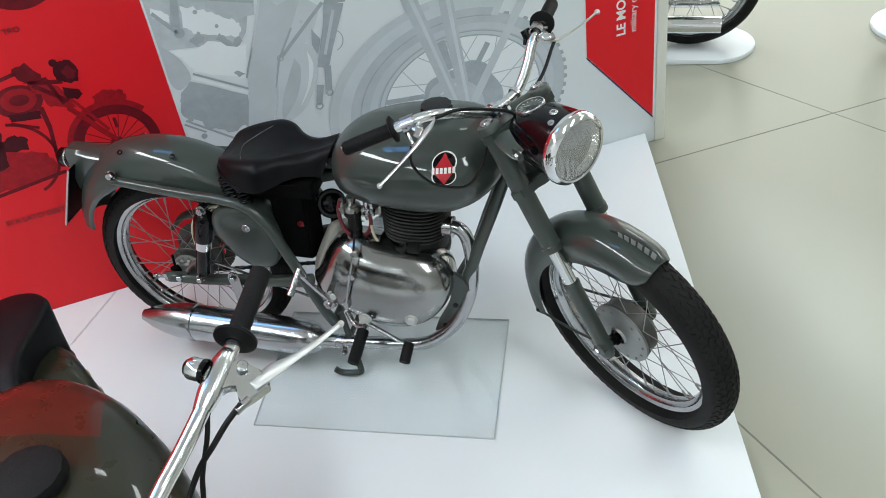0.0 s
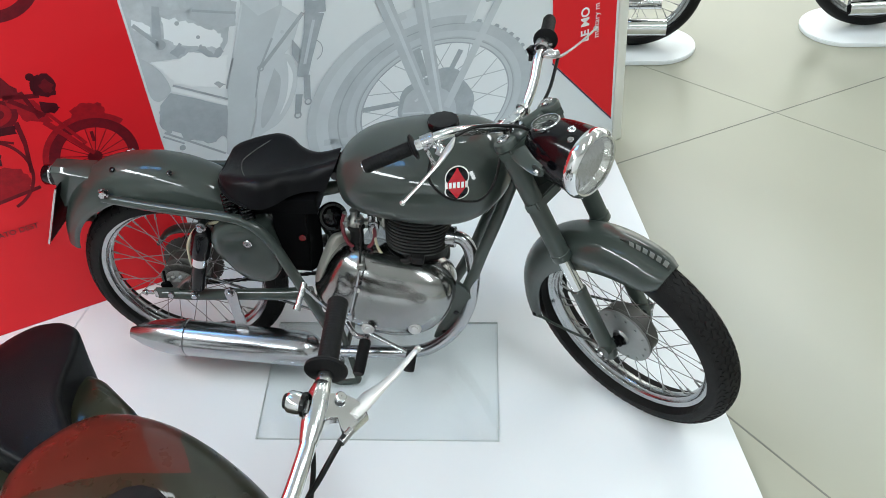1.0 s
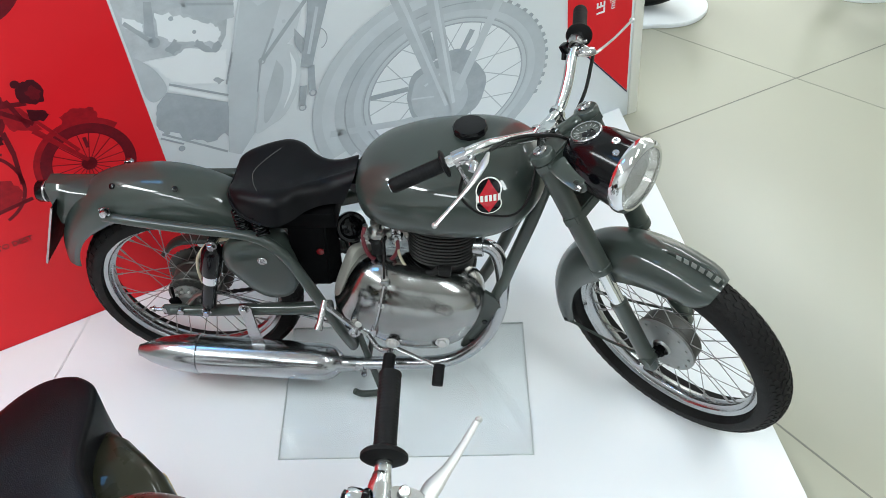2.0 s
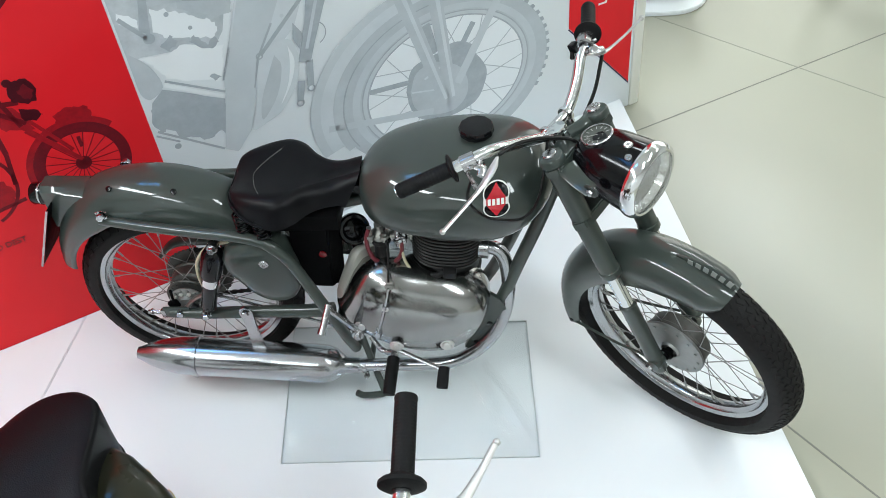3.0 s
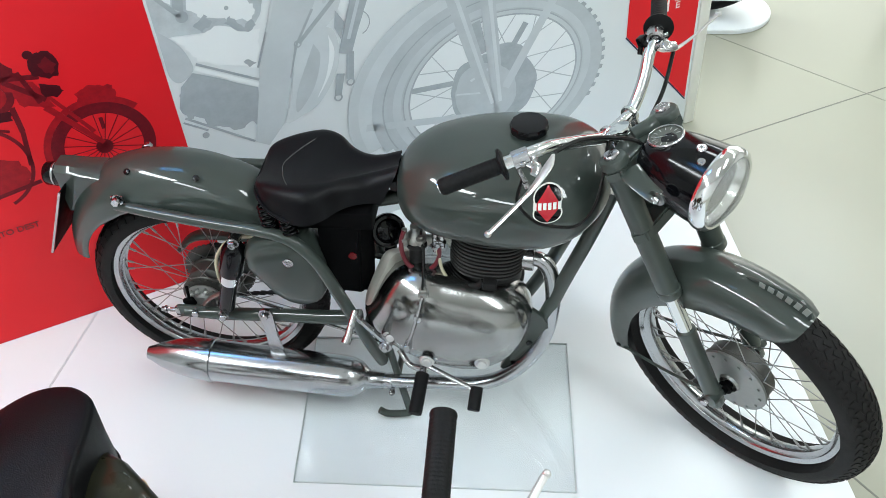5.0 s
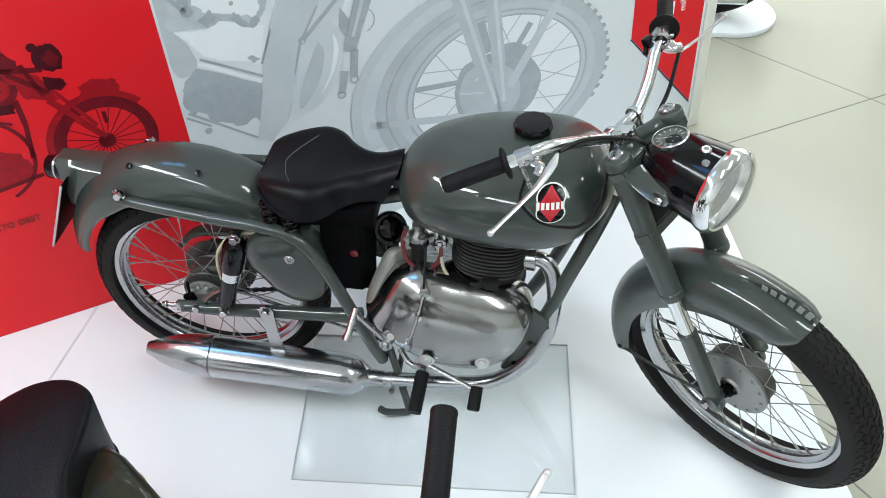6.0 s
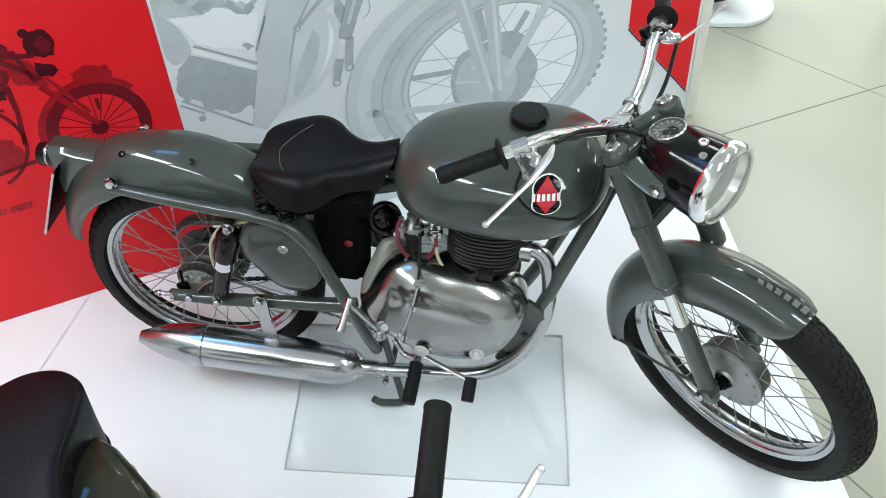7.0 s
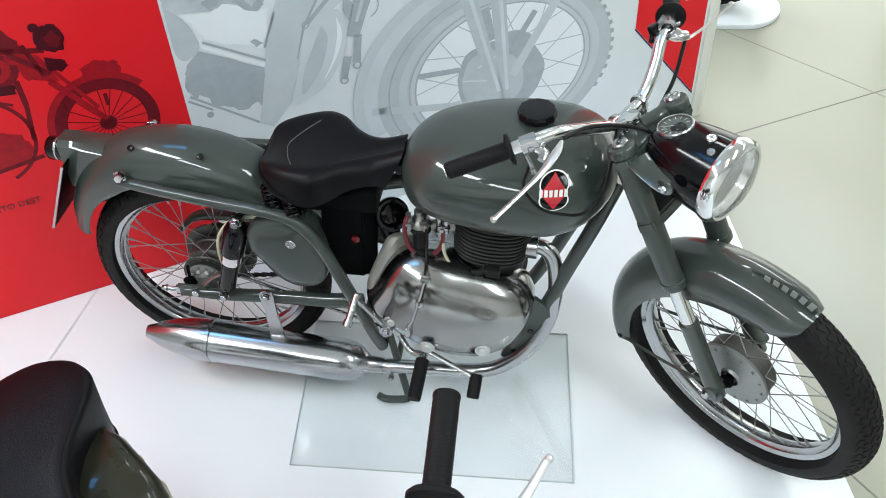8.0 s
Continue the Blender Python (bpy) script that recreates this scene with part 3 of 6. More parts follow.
words("LE MO", 0.048, WHITEINK, Matrix.Translation((2.214, 0.440, 0.0028)) @ Matrix.Rotation(radians(90), 4, "Z"), 0.0012)
words("military m", 0.034, WHITEINK, Matrix.Translation((2.258, 0.443, 0.0028)) @ Matrix.Rotation(radians(90), 4, "Z"))
words("STA LATO DEST", 0.026, INK, Matrix.Translation((0.012, 0.364, 0.0028)))
words("TRO", 0.024, INK, Matrix.Translation((0.245, 0.966, 0.0028)))

# clear sheet under the stand
SHEETPOLY = [(0.251, -0.377), (0.946, -0.350), (0.914, 0.117), (0.205, 0.095)]
bm = bmesh.new()
plate(bm, SHEETPOLY, 0.005, Matrix.Translation((0, 0, 0.0005)))
sheet = tagged(part("acrylic_sheet", bm, SHEET), "clear rectangular acrylic sheet lying on the white platform", "protective sheet")
sheet.visible_shadow = False
for p, q in zip(SHEETPOLY, SHEETPOLY[1:] + SHEETPOLY[:1]):
    bm = bmesh.new()
    p, q = V(*p, 0), V(*q, 0)
    d = q - p
    box(bm, (d.length, 0.0016, 0.0056), Matrix.Translation((p + q) / 2 + V(0, 0, 0.0032)) @ Matrix.Rotation(math.atan2(d.y, d.x), 4, "Z"))
    part("sheet_edge", bm, SHEETEDGE, sheet)


# ---- wheels ----
def tread_blocks(bm, R, w, rows, count, height, zig):
    for i in range(count):
        for j in range(rows):
            v = (j - (rows - 1) / 2) / ((rows - 1) / 2)
            a = 2 * math.pi * (i + (0.5 if j % 2 else 0)) / count
            tilt = v * 0.95
            rr = R - w * 0.9 * (1 - math.cos(tilt))
            y = w * 0.92 * math.sin(tilt)
            m = Matrix.Rotation(-a, 4, "Y") @ Matrix.Translation((rr, y, 0)) @ Matrix.Rotation(tilt, 4, "Z") @ Matrix.Rotation(radians(zig * (1 if j % 2 else -1)), 4, "X")
            box(bm, (height * 2, w * 1.55 / rows, 2 * math.pi * R / count * 0.70), m)


def wheel(name, parent, m, R, rim, w, hub_r, hub_w, drum_side, rows, count, zig, label, nspokes=36, tread=True):
    """A spoked wheel about y: the rim is the part, tyre, hub and spokes lie under it."""
    turn = Matrix.Rotation(radians(-90), 4, "X")
    bm = bmesh.new()
    half = [(rim - 0.0245, 0.004), (rim - 0.0215, 0.0105), (rim - 0.013, 0.0145), (rim - 0.010, 0.0195), (rim - 0.003, 0.0215), (rim + 0.001, 0.0235), (rim + 0.003, 0.0225), (rim + 0.002, 0.0205), (rim - 0.005, 0.0185), (rim - 0.010, 0.012), (rim - 0.018, 0.007), (rim - 0.020, 0)]
    prof = half + [(r, -y) for r, y in half[-2::-1]] + half[:1]
    lathe(bm, prof, turn, 72)
    wh = part(name, bm, RIM, parent, label, m)
    bm = bmesh.new()
    tp = [(rim - 0.006, -0.017), (rim + 0.004, -0.024)]
    for i in range(15):
        a = radians(-115 + 230 * i / 14)
        tp.append((R - w * 1.0 + w * 1.0 * math.cos(a) * (1.0 if abs(a) < 1.4 else 1.25), w * math.sin(a) * 1.0))
    tp = [p for p in tp if p[0] >= rim - 0.007]
    tp += [(rim + 0.004, 0.024), (rim - 0.006, 0.017), (rim - 0.01, 0), (rim - 0.006, -0.017)]
    lathe(bm, tp, turn, 84)
    if tread:
        tread_blocks(bm, R - 0.0035, w * 0.985, rows, count, 0.0048, zig)
    part("tyre", bm, TYRE, wh, "black tyre with block tread", sharp=30)
    bm = bmesh.new()
    s = drum_side
    hp = [(0, -hub_w), (0.014, -hub_w), (0.02, -hub_w + 0.006), (hub_r * 0.93, -hub_w + 0.010), (hub_r, -hub_w + 0.016), (hub_r, -hub_w + 0.024), (hub_r * 0.95, -hub_w + 0.028),
          (hub_r * 0.95, 0.014), (hub_r * 0.85, 0.022), (0.035, 0.027), (0.03, hub_w - 0.012), (0.055, hub_w - 0.010), (0.055, hub_w - 0.005), (0.02, hub_w), (0, hub_w)]
    lathe(bm, hp, turn @ Matrix.Diagonal((1, 1, s, 1)), 40)
    hub = part("hub", bm, HUB, wh, "dark cast brake drum hub")
    bm = bmesh.new()
    flip = turn @ Matrix.Diagonal((1, 1, s, 1))
    lathe(bm, [(0.022, -hub_w - 0.004), (0.026, -hub_w + 0.002), (hub_r * 0.80, -hub_w + 0.004), (hub_r * 1.02, -hub_w + 0.008), (hub_r * 1.03, -hub_w + 0.013), (hub_r * 0.98, -hub_w + 0.017)], flip, 40)
    for i in range(14):
        a = 2 * math.pi * i / 14
        lathe(bm, [(0.0034, 0), (0.0034, 0.003), (0, 0.003)], flip @ axis_to((hub_r * 0.88 * math.cos(a), hub_r * 0.88 * math.sin(a), -hub_w + 0.005), (0, 0, -1)), 8)
    if s > 0:
        part("hub_flange", bm, PLATE, wh, "dull alloy hub plate with small rivets")
    else:
        bm.free()
    rod_mesh = bpy.data.meshes.new("spoke")
    bm = bmesh.new()
    rod(bm, (0, 0, 0), (0, 0, 0.92), 0.0013, 6)
    rod(bm, (0, 0, 0.90), (0, 0, 1.0), 0.0030, 6)
    finish(bm)
    bm.to_mesh(rod_mesh)
    bm.free()
    rod_mesh.materials.append(SPOKE)
    for i in range(nspokes):
        side = 1 if i % 2 else -1
        fr = hub_r * 0.97 if side * s < 0 else 0.054
        fy = (hub_w - 0.020 if side * s < 0 else hub_w - 0.008) * side
        a = 2 * math.pi * i / nspokes
        lead = radians(52) * (1 if (i // 2) % 2 else -1) * (0.62 if fr > 0.06 else 1.0)
        p = V(fr * math.cos(a + lead), fy, fr * math.sin(a + lead))
        q = V((rim - 0.024) * math.cos(a), 0.004 * side, (rim - 0.024) * math.sin(a))
        ob = new("spoke", rod_mesh)
        ob.matrix_basis = axis_to(p, q - p) @ Matrix.Diagonal((1, 1, (q - p).length, 1))
        ob.parent = wh
    return wh


# ---- the grey-green motorcycle ----
bike = thing("motorcycle", "grey-green painted vintage military motorcycle with chrome silencer on its stand", "motorcycle")

wheel("rear_wheel", bike, pose(0, 0, 0.304), 0.304, 0.2515, 0.043, 0.070, 0.046, -1, 5, 58, 12, "chrome wire-spoked rear wheel")

# front assembly frame, turned to the right on its raked steering axis
FM = Matrix(((0.6574, 0.6160, -0.4340, 1.295), (-0.6151, 0.7714, 0.1631, -0.196), (0.4353, 0.1598, 0.8860, 0.305), (0, 0, 0, 1)))
# handlebar frame, clamped on the yoke
BARM = Matrix(((0.693, 0.576, -0.435, 1.291), (-0.551, 0.811, 0.196, -0.169), (0.465, 0.103, 0.879, 0.294), (0, 0, 0, 1)))
wheel("front_wheel", bike, FM, 0.320, 0.257, 0.047, 0.085, 0.040, 1, 7, 74, 24, "chrome wire-spoked front wheel turned to one side")


def fpart(name, bm, mat, label="", parent=None, sharp=38, m=None):
    ob = part(name, bm, mat, bike if parent is None else parent, label, sharp=sharp)
    if parent is None:
        ob.matrix_basis = FM if m is None else m
    return ob


def fork_at(z, s):
    """A place on the fork leg's centre line."""
    return V(-0.016 + 0.0505 * z, 0.0793 * s, z)


for s in (-1, 1):
    along = fork_at(1, s) - fork_at(0, s)
    bm = bmesh.new()
    rod(bm, fork_at(0.640, s), fork_at(0.300, s), 0.0245, 24)
    lathe(bm, [(0.0245, 0), (0.0265, 0.003), (0.0265, 0.018), (0.0245, 0.02)], axis_to(fork_at(0.298, s), along), 24)
    up = fpart("fork_shroud", bm, GREEN, "grey-green upper fork tube")
    bm = bmesh.new()
    rod(bm, fork_at(0.305, s), fork_at(0.18, s), 0.0165, 20)
    fpart("fork_stanchion", bm, CHROME, "bright chrome fork stanchion")
    bm = bmesh.new()
    lathe(bm, [(0, 0), (0.012, 0), (0.0195, 0.012), (0.0205, 0.05), (0.0205, 0.225), (0.0215, 0.228), (0.0215, 0.236), (0.0165, 0.24), (0, 0.24)], axis_to(fork_at(-0.038, s), along), 20)
    rod(bm, fork_at(0, s) + V(0.006, -0.020 * s, 0), fork_at(0, s) + V(0.006, 0.022 * s, 0), 0.016, 16)
    fpart("fork_slider", bm, GREEN, "grey-green lower fork leg")
    bm = bmesh.new()
    rod(bm, (0, 0.040 * s, 0), (0, 0.066 * s, 0), 0.011, 14)
    lathe(bm, [(0.011, 0), (0.017, 0.001), (0.017, 0.007), (0.011, 0.008)], axis_to((0, 0.050 * s, 0), (0, s, 0)), 16)
    fpart("axle_spacer", bm, MATTE)
    bm = bmesh.new()
    lathe(bm, [(0.026, 0), (0.0285, 0.003), (0.0285, 0.016), (0.026, 0.020), (0.020, 0.022), (0, 0.022)], axis_to(fork_at(0.628, s), along), 28)
    cap = fpart("fork_cap", bm, GREEN, "grey-green fork top cap")
    bm = bmesh.new()
    lathe(bm, [(0.0165, 0), (0.0165, 0.005), (0.014, 0.0075), (0.003, 0.0075), (0.003, 0.005), (0, 0.005)], axis_to(fork_at(0.650, s), along), 24)
    part("cap_screw", bm, STEEL, cap)
    bm = bmesh.new()
    bolt(bm, fork_at(-0.004, s) + V(-0.006, 0.020 * s, 0), (0, s, 0), 0.010, 0.011)
    rod(bm, fork_at(-0.020, s) + V(-0.030, 0.004 * s, 0), fork_at(-0.020, s) + V(0.012, 0.004 * s, 0), 0.006, 10)
    fpart("axle_nut", bm, STEEL)
    bm = bmesh.new()
    tube(bm, [(0.040, 0.074 * s, 0.618), (0.060, 0.084 * s, 0.608), (0.088, 0.094 * s, 0.592), (0.112, 0.098 * s, 0.577)] if s < 0 else [(0.030, 0.078, 0.580), (0.060, 0.083, 0.565), (0.090, 0.086, 0.548), (0.108, 0.087, 0.538)], [0.022, 0.021, 0.018, 0.016] if s < 0 else 0.014, 12, 4, 0.12)
    tip = V(0.112, -0.097, 0.577) if s < 0 else V(0.108, 0.086, 0.538)
    lathe(bm, [(0, 0), (0.017, 0), (0.017, 0.004), (0, 0.004)], axis_to(tip, (0, s, 0)), 16)
    ear = fpart("lamp_bracket", bm, GREEN)
    bm = bmesh.new()
    bolt(bm, tip + V(0, 0.005 * s, 0), (0, s, 0), 0.0085, 0.008)
    part("bracket_bolt", bm, STEEL, ear)

# yokes and steering damper
bm = bmesh.new()
plate(bm, [(-0.055, -0.025), (-0.055, 0.025), (-0.02, 0.055), (-0.028, 0.085), (0.0, 0.112), (0.026, 0.095), (0.022, 0.05), (0.018, 0), (0.022, -0.05), (0.026, -0.095), (0.0, -0.112), (-0.028, -0.085), (-0.02, -0.055)], 0.024, Matrix.Translation((0.015, 0, 0.606)))
bmesh.ops.bevel(bm, geom=list(bm.edges), offset=0.004, segments=2, affect="EDGES")
tube(bm, [fork_at(0.634, 1) + V(-0.006, 0, 0), (0.006, 0.045, 0.634), (-0.012, 0.010, 0.634)], [0.017, 0.0165, 0.016], 16, 4)
fpart("top_yoke", bm, GREEN, "grey-green top fork yoke")
bm = bmesh.new()
plate(bm, [(-0.055, -0.025), (-0.055, 0.025), (-0.028, 0.085), (0.0, 0.112), (0.026, 0.095), (0.020, 0), (0.026, -0.095), (0.0, -0.112), (-0.028, -0.085)], 0.026, Matrix.Translation((0.007, 0, 0.455)))
bmesh.ops.bevel(bm, geom=list(bm.edges), offset=0.004, segments=2, affect="EDGES")
fpart("bottom_yoke", bm, GREEN)
bm = bmesh.new()
lathe(bm, [(0.012, 0), (0.012, 0.012), (0.024, 0.016), (0.026, 0.022), (0.024, 0.028), (0.012, 0.032), (0, 0.033)], axis_to((-0.032, 0, 0.632), (0, 0, 1)), 24)
fpart("damper_knob", bm, CHROME)
bm = bmesh.new()
rod(bm, (-0.042, 0, 0.44), (-0.034, 0, 0.612), 0.032, 24)
fpart("steering_head", bm, GREEN)

# handlebar
bar = [(-0.135, -0.372, 0.757), (-0.042, -0.270, 0.743), (-0.012, -0.20, 0.728), (-0.013, -0.12, 0.688), (-0.022, -0.055, 0.655), (-0.022, 0, 0.649), (-0.019, 0.045, 0.656), (-0.008, 0.092, 0.692), (-0.002, 0.140, 0.738), (-0.010, 0.195, 0.758), (-0.076, 0.299, 0.773)]
bm = bmesh.new()
tube(bm, bar, 0.0128, 14, 8)
handlebar = fpart("handlebar", bm, BARCHROME, "chrome handlebar", m=BARM)
for s in (-1, 1):
    bm = bmesh.new()
    cy = 0.036 if s > 0 else -0.040
    lathe(bm, [(0.0120, -0.006), (0.0185, -0.005), (0.0195, 0.0), (0.0185, 0.005), (0.0120, 0.006)], axis_to((-0.021, cy, 0.651), (0, 1, 0.06 * s)), 20)
    box(bm, (0.026, 0.012, 0.03), Matrix.Translation((-0.021, cy, 0.630)), 0.004)
    part("bar_clamp", bm, BARCHROME, handlebar)
    e0, e1 = (V(-0.130, -0.374, 0.757), V(-0.046, -0.275, 0.744)) if s < 0 else (V(-0.076, 0.299, 0.773), V(-0.006, 0.188, 0.757))
    d = (e1 - e0).normalized()
    bm = bmesh.new()
    L = (e1 - e0).length
    prof = [(0, 0), (0.013, 0), (0.016, 0.004)]
    for i in range(15):
        h = 0.008 + (L - 0.022) * i / 14
        prof += [(0.0165, h), (0.0172, h + 0.003), (0.0165, h + 0.006)]
    prof += [(0.017, L - 0.012), (0.030, L - 0.008), (0.031, L - 0.003), (0.024, L), (0.012, L)]
    lathe(bm, prof, axis_to(e0, d), 20)
    part("grip", bm, RUBBER, handlebar, "black ribbed rubber grip")
    # clamp, pivot and lever blade
    c = V(-0.028, -0.250, 0.739) if s < 0 else V(0.002, 0.162, 0.753)
    bm = bmesh.new()
    lathe(bm, [(0.0125, -0.016), (0.0180, -0.015), (0.0180, 0.015), (0.0125, 0.016)], axis_to(c, d), 18)
    box(bm, (0.022, 0.016, 0.018), Matrix.Translation(c + V(0.010, -0.012 * s, -0.016)), 0.003)
    tube(bm, [c + V(0.008, 0, -0.008), c + V(0.024, -0.004 * s, -0.022), c + V(0.030, 0.012 * s, -0.030)], [0.012, 0.013, 0.010], 10, 4, 0.55)
    perch = part("lever_perch", bm, STEEL, handlebar)
    bm = bmesh.new()
    lathe(bm, [(0, 0), (0.0065, 0), (0.0065, 0.004), (0.005, 0.005), (0, 0.005)], axis_to(c + V(0.014, 0.012 * s, -0.006), (0.4, 0, 0.9)), 10)
    bolt(bm, c + V(-0.016, 0.004 * s, 0.006), (-0.8, 0, 0.4), 0.005, 0.007)
    part("screw", bm, STEEL, perch)
    bm = bmesh.new()
    blade = [V(0.022, 0.135, 0.736), V(0.018, 0.160, 0.722), V(0.014, 0.196, 0.706), V(0.026, 0.258, 0.705), V(0.038, 0.317, 0.711)]
    tube(bm, blade if s > 0 else [c + V(0.040, -0.040 * s, -0.020), c + V(0.044, -0.010 * s, -0.030), c + V(0.034, 0.030 * s, -0.045), c + V(0.006, 0.075 * s, -0.064), c + V(-0.024, 0.124 * s, -0.082)],
         [0.004, 0.0115, 0.0105, 0.0065, 0.0055, 0.0065], 10, 6, 0.45)
    lathe(bm, [(0, -0.007), (0.005, -0.005), (0.0072, 0), (0.005, 0.005), (0, 0.007)], axis_to(c + V(-0.026, 0.127 * s, -0.083) if s < 0 else V(0.0385, 0.319, 0.711), d), 12)
    part("lever", bm, BRIGHT, handlebar, "bare alloy hand lever")
    bm = bmesh.new()
    line = [V(0.016, 0.180, 0.708), V(0.020, 0.161, 0.699), V(0.024, 0.102, 0.663), V(0.026, 0.030, 0.636), V(0.016, -0.040, 0.600), V(-0.02, -0.03, 0.45)]
    tube(bm, line if s > 0 else [c + V(0.042, -0.045 * s, -0.018), c + V(0.050, -0.10 * s, -0.03), c + V(0.055, -0.17 * s, -0.07), (0.060, 0.045 * s, 0.63), (0.035, 0.030 * s, 0.55), (-0.02, 0.02 * s, 0.45)], 0.0042, 8, 8)
    part("cable", bm, CABLE, handlebar)
    if s < 0:
        bm = bmesh.new()
        rod(bm, c + V(-0.012, -0.008, -0.008), c + V(-0.004, -0.014, -0.045), 0.0048, 8)
        lathe(bm, [(0, 0), (0.006, 0), (0.007, 0.012), (0, 0.014)], axis_to(c + V(-0.004, -0.014, -0.045), (0, 0, -1)), 10)
        part("throttle_stop", bm, STEEL, handlebar)
    else:
        bm = bmesh.new()
        rod(bm, c + V(-0.018, -0.026, 0.0), c + V(-0.024, -0.034, -0.018), 0.0055, 10)
        box(bm, (0.018, 0.02, 0.022), Matrix.Translation(c + V(-0.015, -0.022, 0.004)), 0.003)
        part("dip_switch", bm, BLACK, handlebar)

# headlamp, its axis level
hd = V(0.885, 0, -0.465)
HB = axis_to((0.038, 0, 0.593), hd) @ Matrix.Diagonal((0.91, 0.91, 1.04, 1))
bm = bmesh.new()
lathe(bm, [(0, -0.030), (0.030, -0.027), (0.055, -0.012), (0.074, 0.02), (0.083, 0.055), (0.088, 0.10), (0.0895, 0.127), (0.080, 0.129), (0.0, 0.115)], HB, 40)
lamp = fpart("headlamp", bm, BLACK, "black headlamp shell")
bm = bmesh.new()
lathe(bm, [(0.088, 0.124), (0.0925, 0.125), (0.0945, 0.131), (0.0945, 0.138), (0.091, 0.147), (0.082, 0.153), (0.0775, 0.151), (0.080, 0.138), (0.086, 0.128)], HB, 48)
ring = part("rim_ring", bm, CHROME, lamp, "chrome headlamp rim")
bm = bmesh.new()
lathe(bm, [(0.0, 0.060), (0.015, 0.062), (0.035, 0.072), (0.055, 0.092), (0.070, 0.118), (0.0795, 0.145)], HB, 48)
reflector = part("reflector", bm, SATIN, lamp, "silvered reflector bowl")
bm = bmesh.new()
lathe(bm, [(0.0, 0.058), (0.012, 0.060), (0.012, 0.078), (0.009, 0.080), (0.011, 0.092), (0.009, 0.106), (0.0, 0.110)], HB, 16)
part("bulb", bm, BADGEWHITE, reflector)
bm = bmesh.new()
rings = []
for i in range(25):
    r = max(0.0787 * i / 24, 0.0004)
    row = []
    for j in range(144):
        a = 2 * math.pi * j / 144
        flute = 0.0011 * math.cos(math.cos(a) * r * 520) if i < 23 else 0
        row.append(HB @ V(r * math.cos(a), r * math.sin(a), 0.172 - 0.023 * (i / 24) ** 2 + flute))
    rings.append(row)
ring_skin(bm, rings, caps=False)
part("lens", bm, LENS, lamp, "fluted clear glass lens, white reflection put into its colour")
sp = HB @ V(0.002, 0.059, 0.020)
sd = (HB.to_3x3() @ V(0, 0.92, -0.25)).normalized()
bm = bmesh.new()
lathe(bm, [(0.030, -0.02), (0.0365, 0.0), (0.037, 0.010), (0.036, 0.0145), (0.0335, 0.0145), (0.033, 0.012), (0, 0.012)], axis_to(sp, sd) @ Matrix.Scale(0.92, 4), 32)
speedo = part("speedometer", bm, DIAL, lamp, "round black-faced speedometer")
bm = bmesh.new()
SPM = axis_to(sp, sd) @ Matrix.Scale(0.92, 4)
for i in range(11):
    a = radians(-40 + 26 * i)
    box(bm, (0.008, 0.0016, 0.0008), SPM @ Matrix.Rotation(a, 4, "Z") @ Matrix.Translation((0.026, 0, 0.0126)))
box(bm, (0.026, 0.0016, 0.0008), SPM @ Matrix.Rotation(2.2, 4, "Z") @ Matrix.Translation((0.010, 0, 0.0132)))
box(bm, (0.018, 0.004, 0.0008), SPM @ Matrix.Translation((-0.002, -0.012, 0.0126)))
part("dial_marks", bm, LETTER, speedo)
bm = bmesh.new()
lathe(bm, [(0.0335, 0.0125), (0.0345, 0.0155), (0.0365, 0.0160), (0.0385, 0.0135), (0.0380, 0.008)], SPM, 36)
part("bezel", bm, STEEL, speedo)
for k, (h, a, rr) in enumerate(((0.092, 0.0, 0.010), (0.108, -0.32, 0.008))):
    p = HB @ V(0.0865 * math.sin(a), 0.0865 * math.cos(a), h)
    d = HB.to_3x3() @ V(math.sin(a), math.cos(a), 0)
    bm = bmesh.new()
    lathe(bm, [(rr, -0.003), (rr, 0.003), (rr * 0.8, 0.005), (rr * 0.45, 0.005), (rr * 0.45, 0.001 if k == 0 else 0.006), (0, 0.001 if k == 0 else 0.006)], axis_to(p, d), 18)
    part("key_switch" if k == 0 else "warning_lamp", bm, STEEL, lamp)

# front mudguard
def mudguard(bm, c, stations, thick=0.0025, n=12):
    """Stations: angle, crest radius, half width, skirt depth; the section is an arch."""
    outer, inner = [], []
    for a, R, w, dep in stations:
        row, rin = [], []
        ca, sa = math.cos(radians(a)), math.sin(radians(a))
        prof = [(R - dep, -w)]
        for i in range(n + 1):
            t = -90 + 180 * i / n
            prof.append((R - 0.75 * w + 0.75 * w * math.cos(radians(t)), w * math.sin(radians(t))))
        prof.append((R - dep, w))
        for r, y in prof:
            row.append(V(c[0] + r * ca, y, c[1] + r * sa))
            q = (r - thick, y - math.copysign(min(abs(y), thick), y))
            rin.append(V(c[0] + q[0] * ca, q[1], c[1] + q[0] * sa))
        outer.append(row + rin[::-1])
    ring_skin(bm, outer)


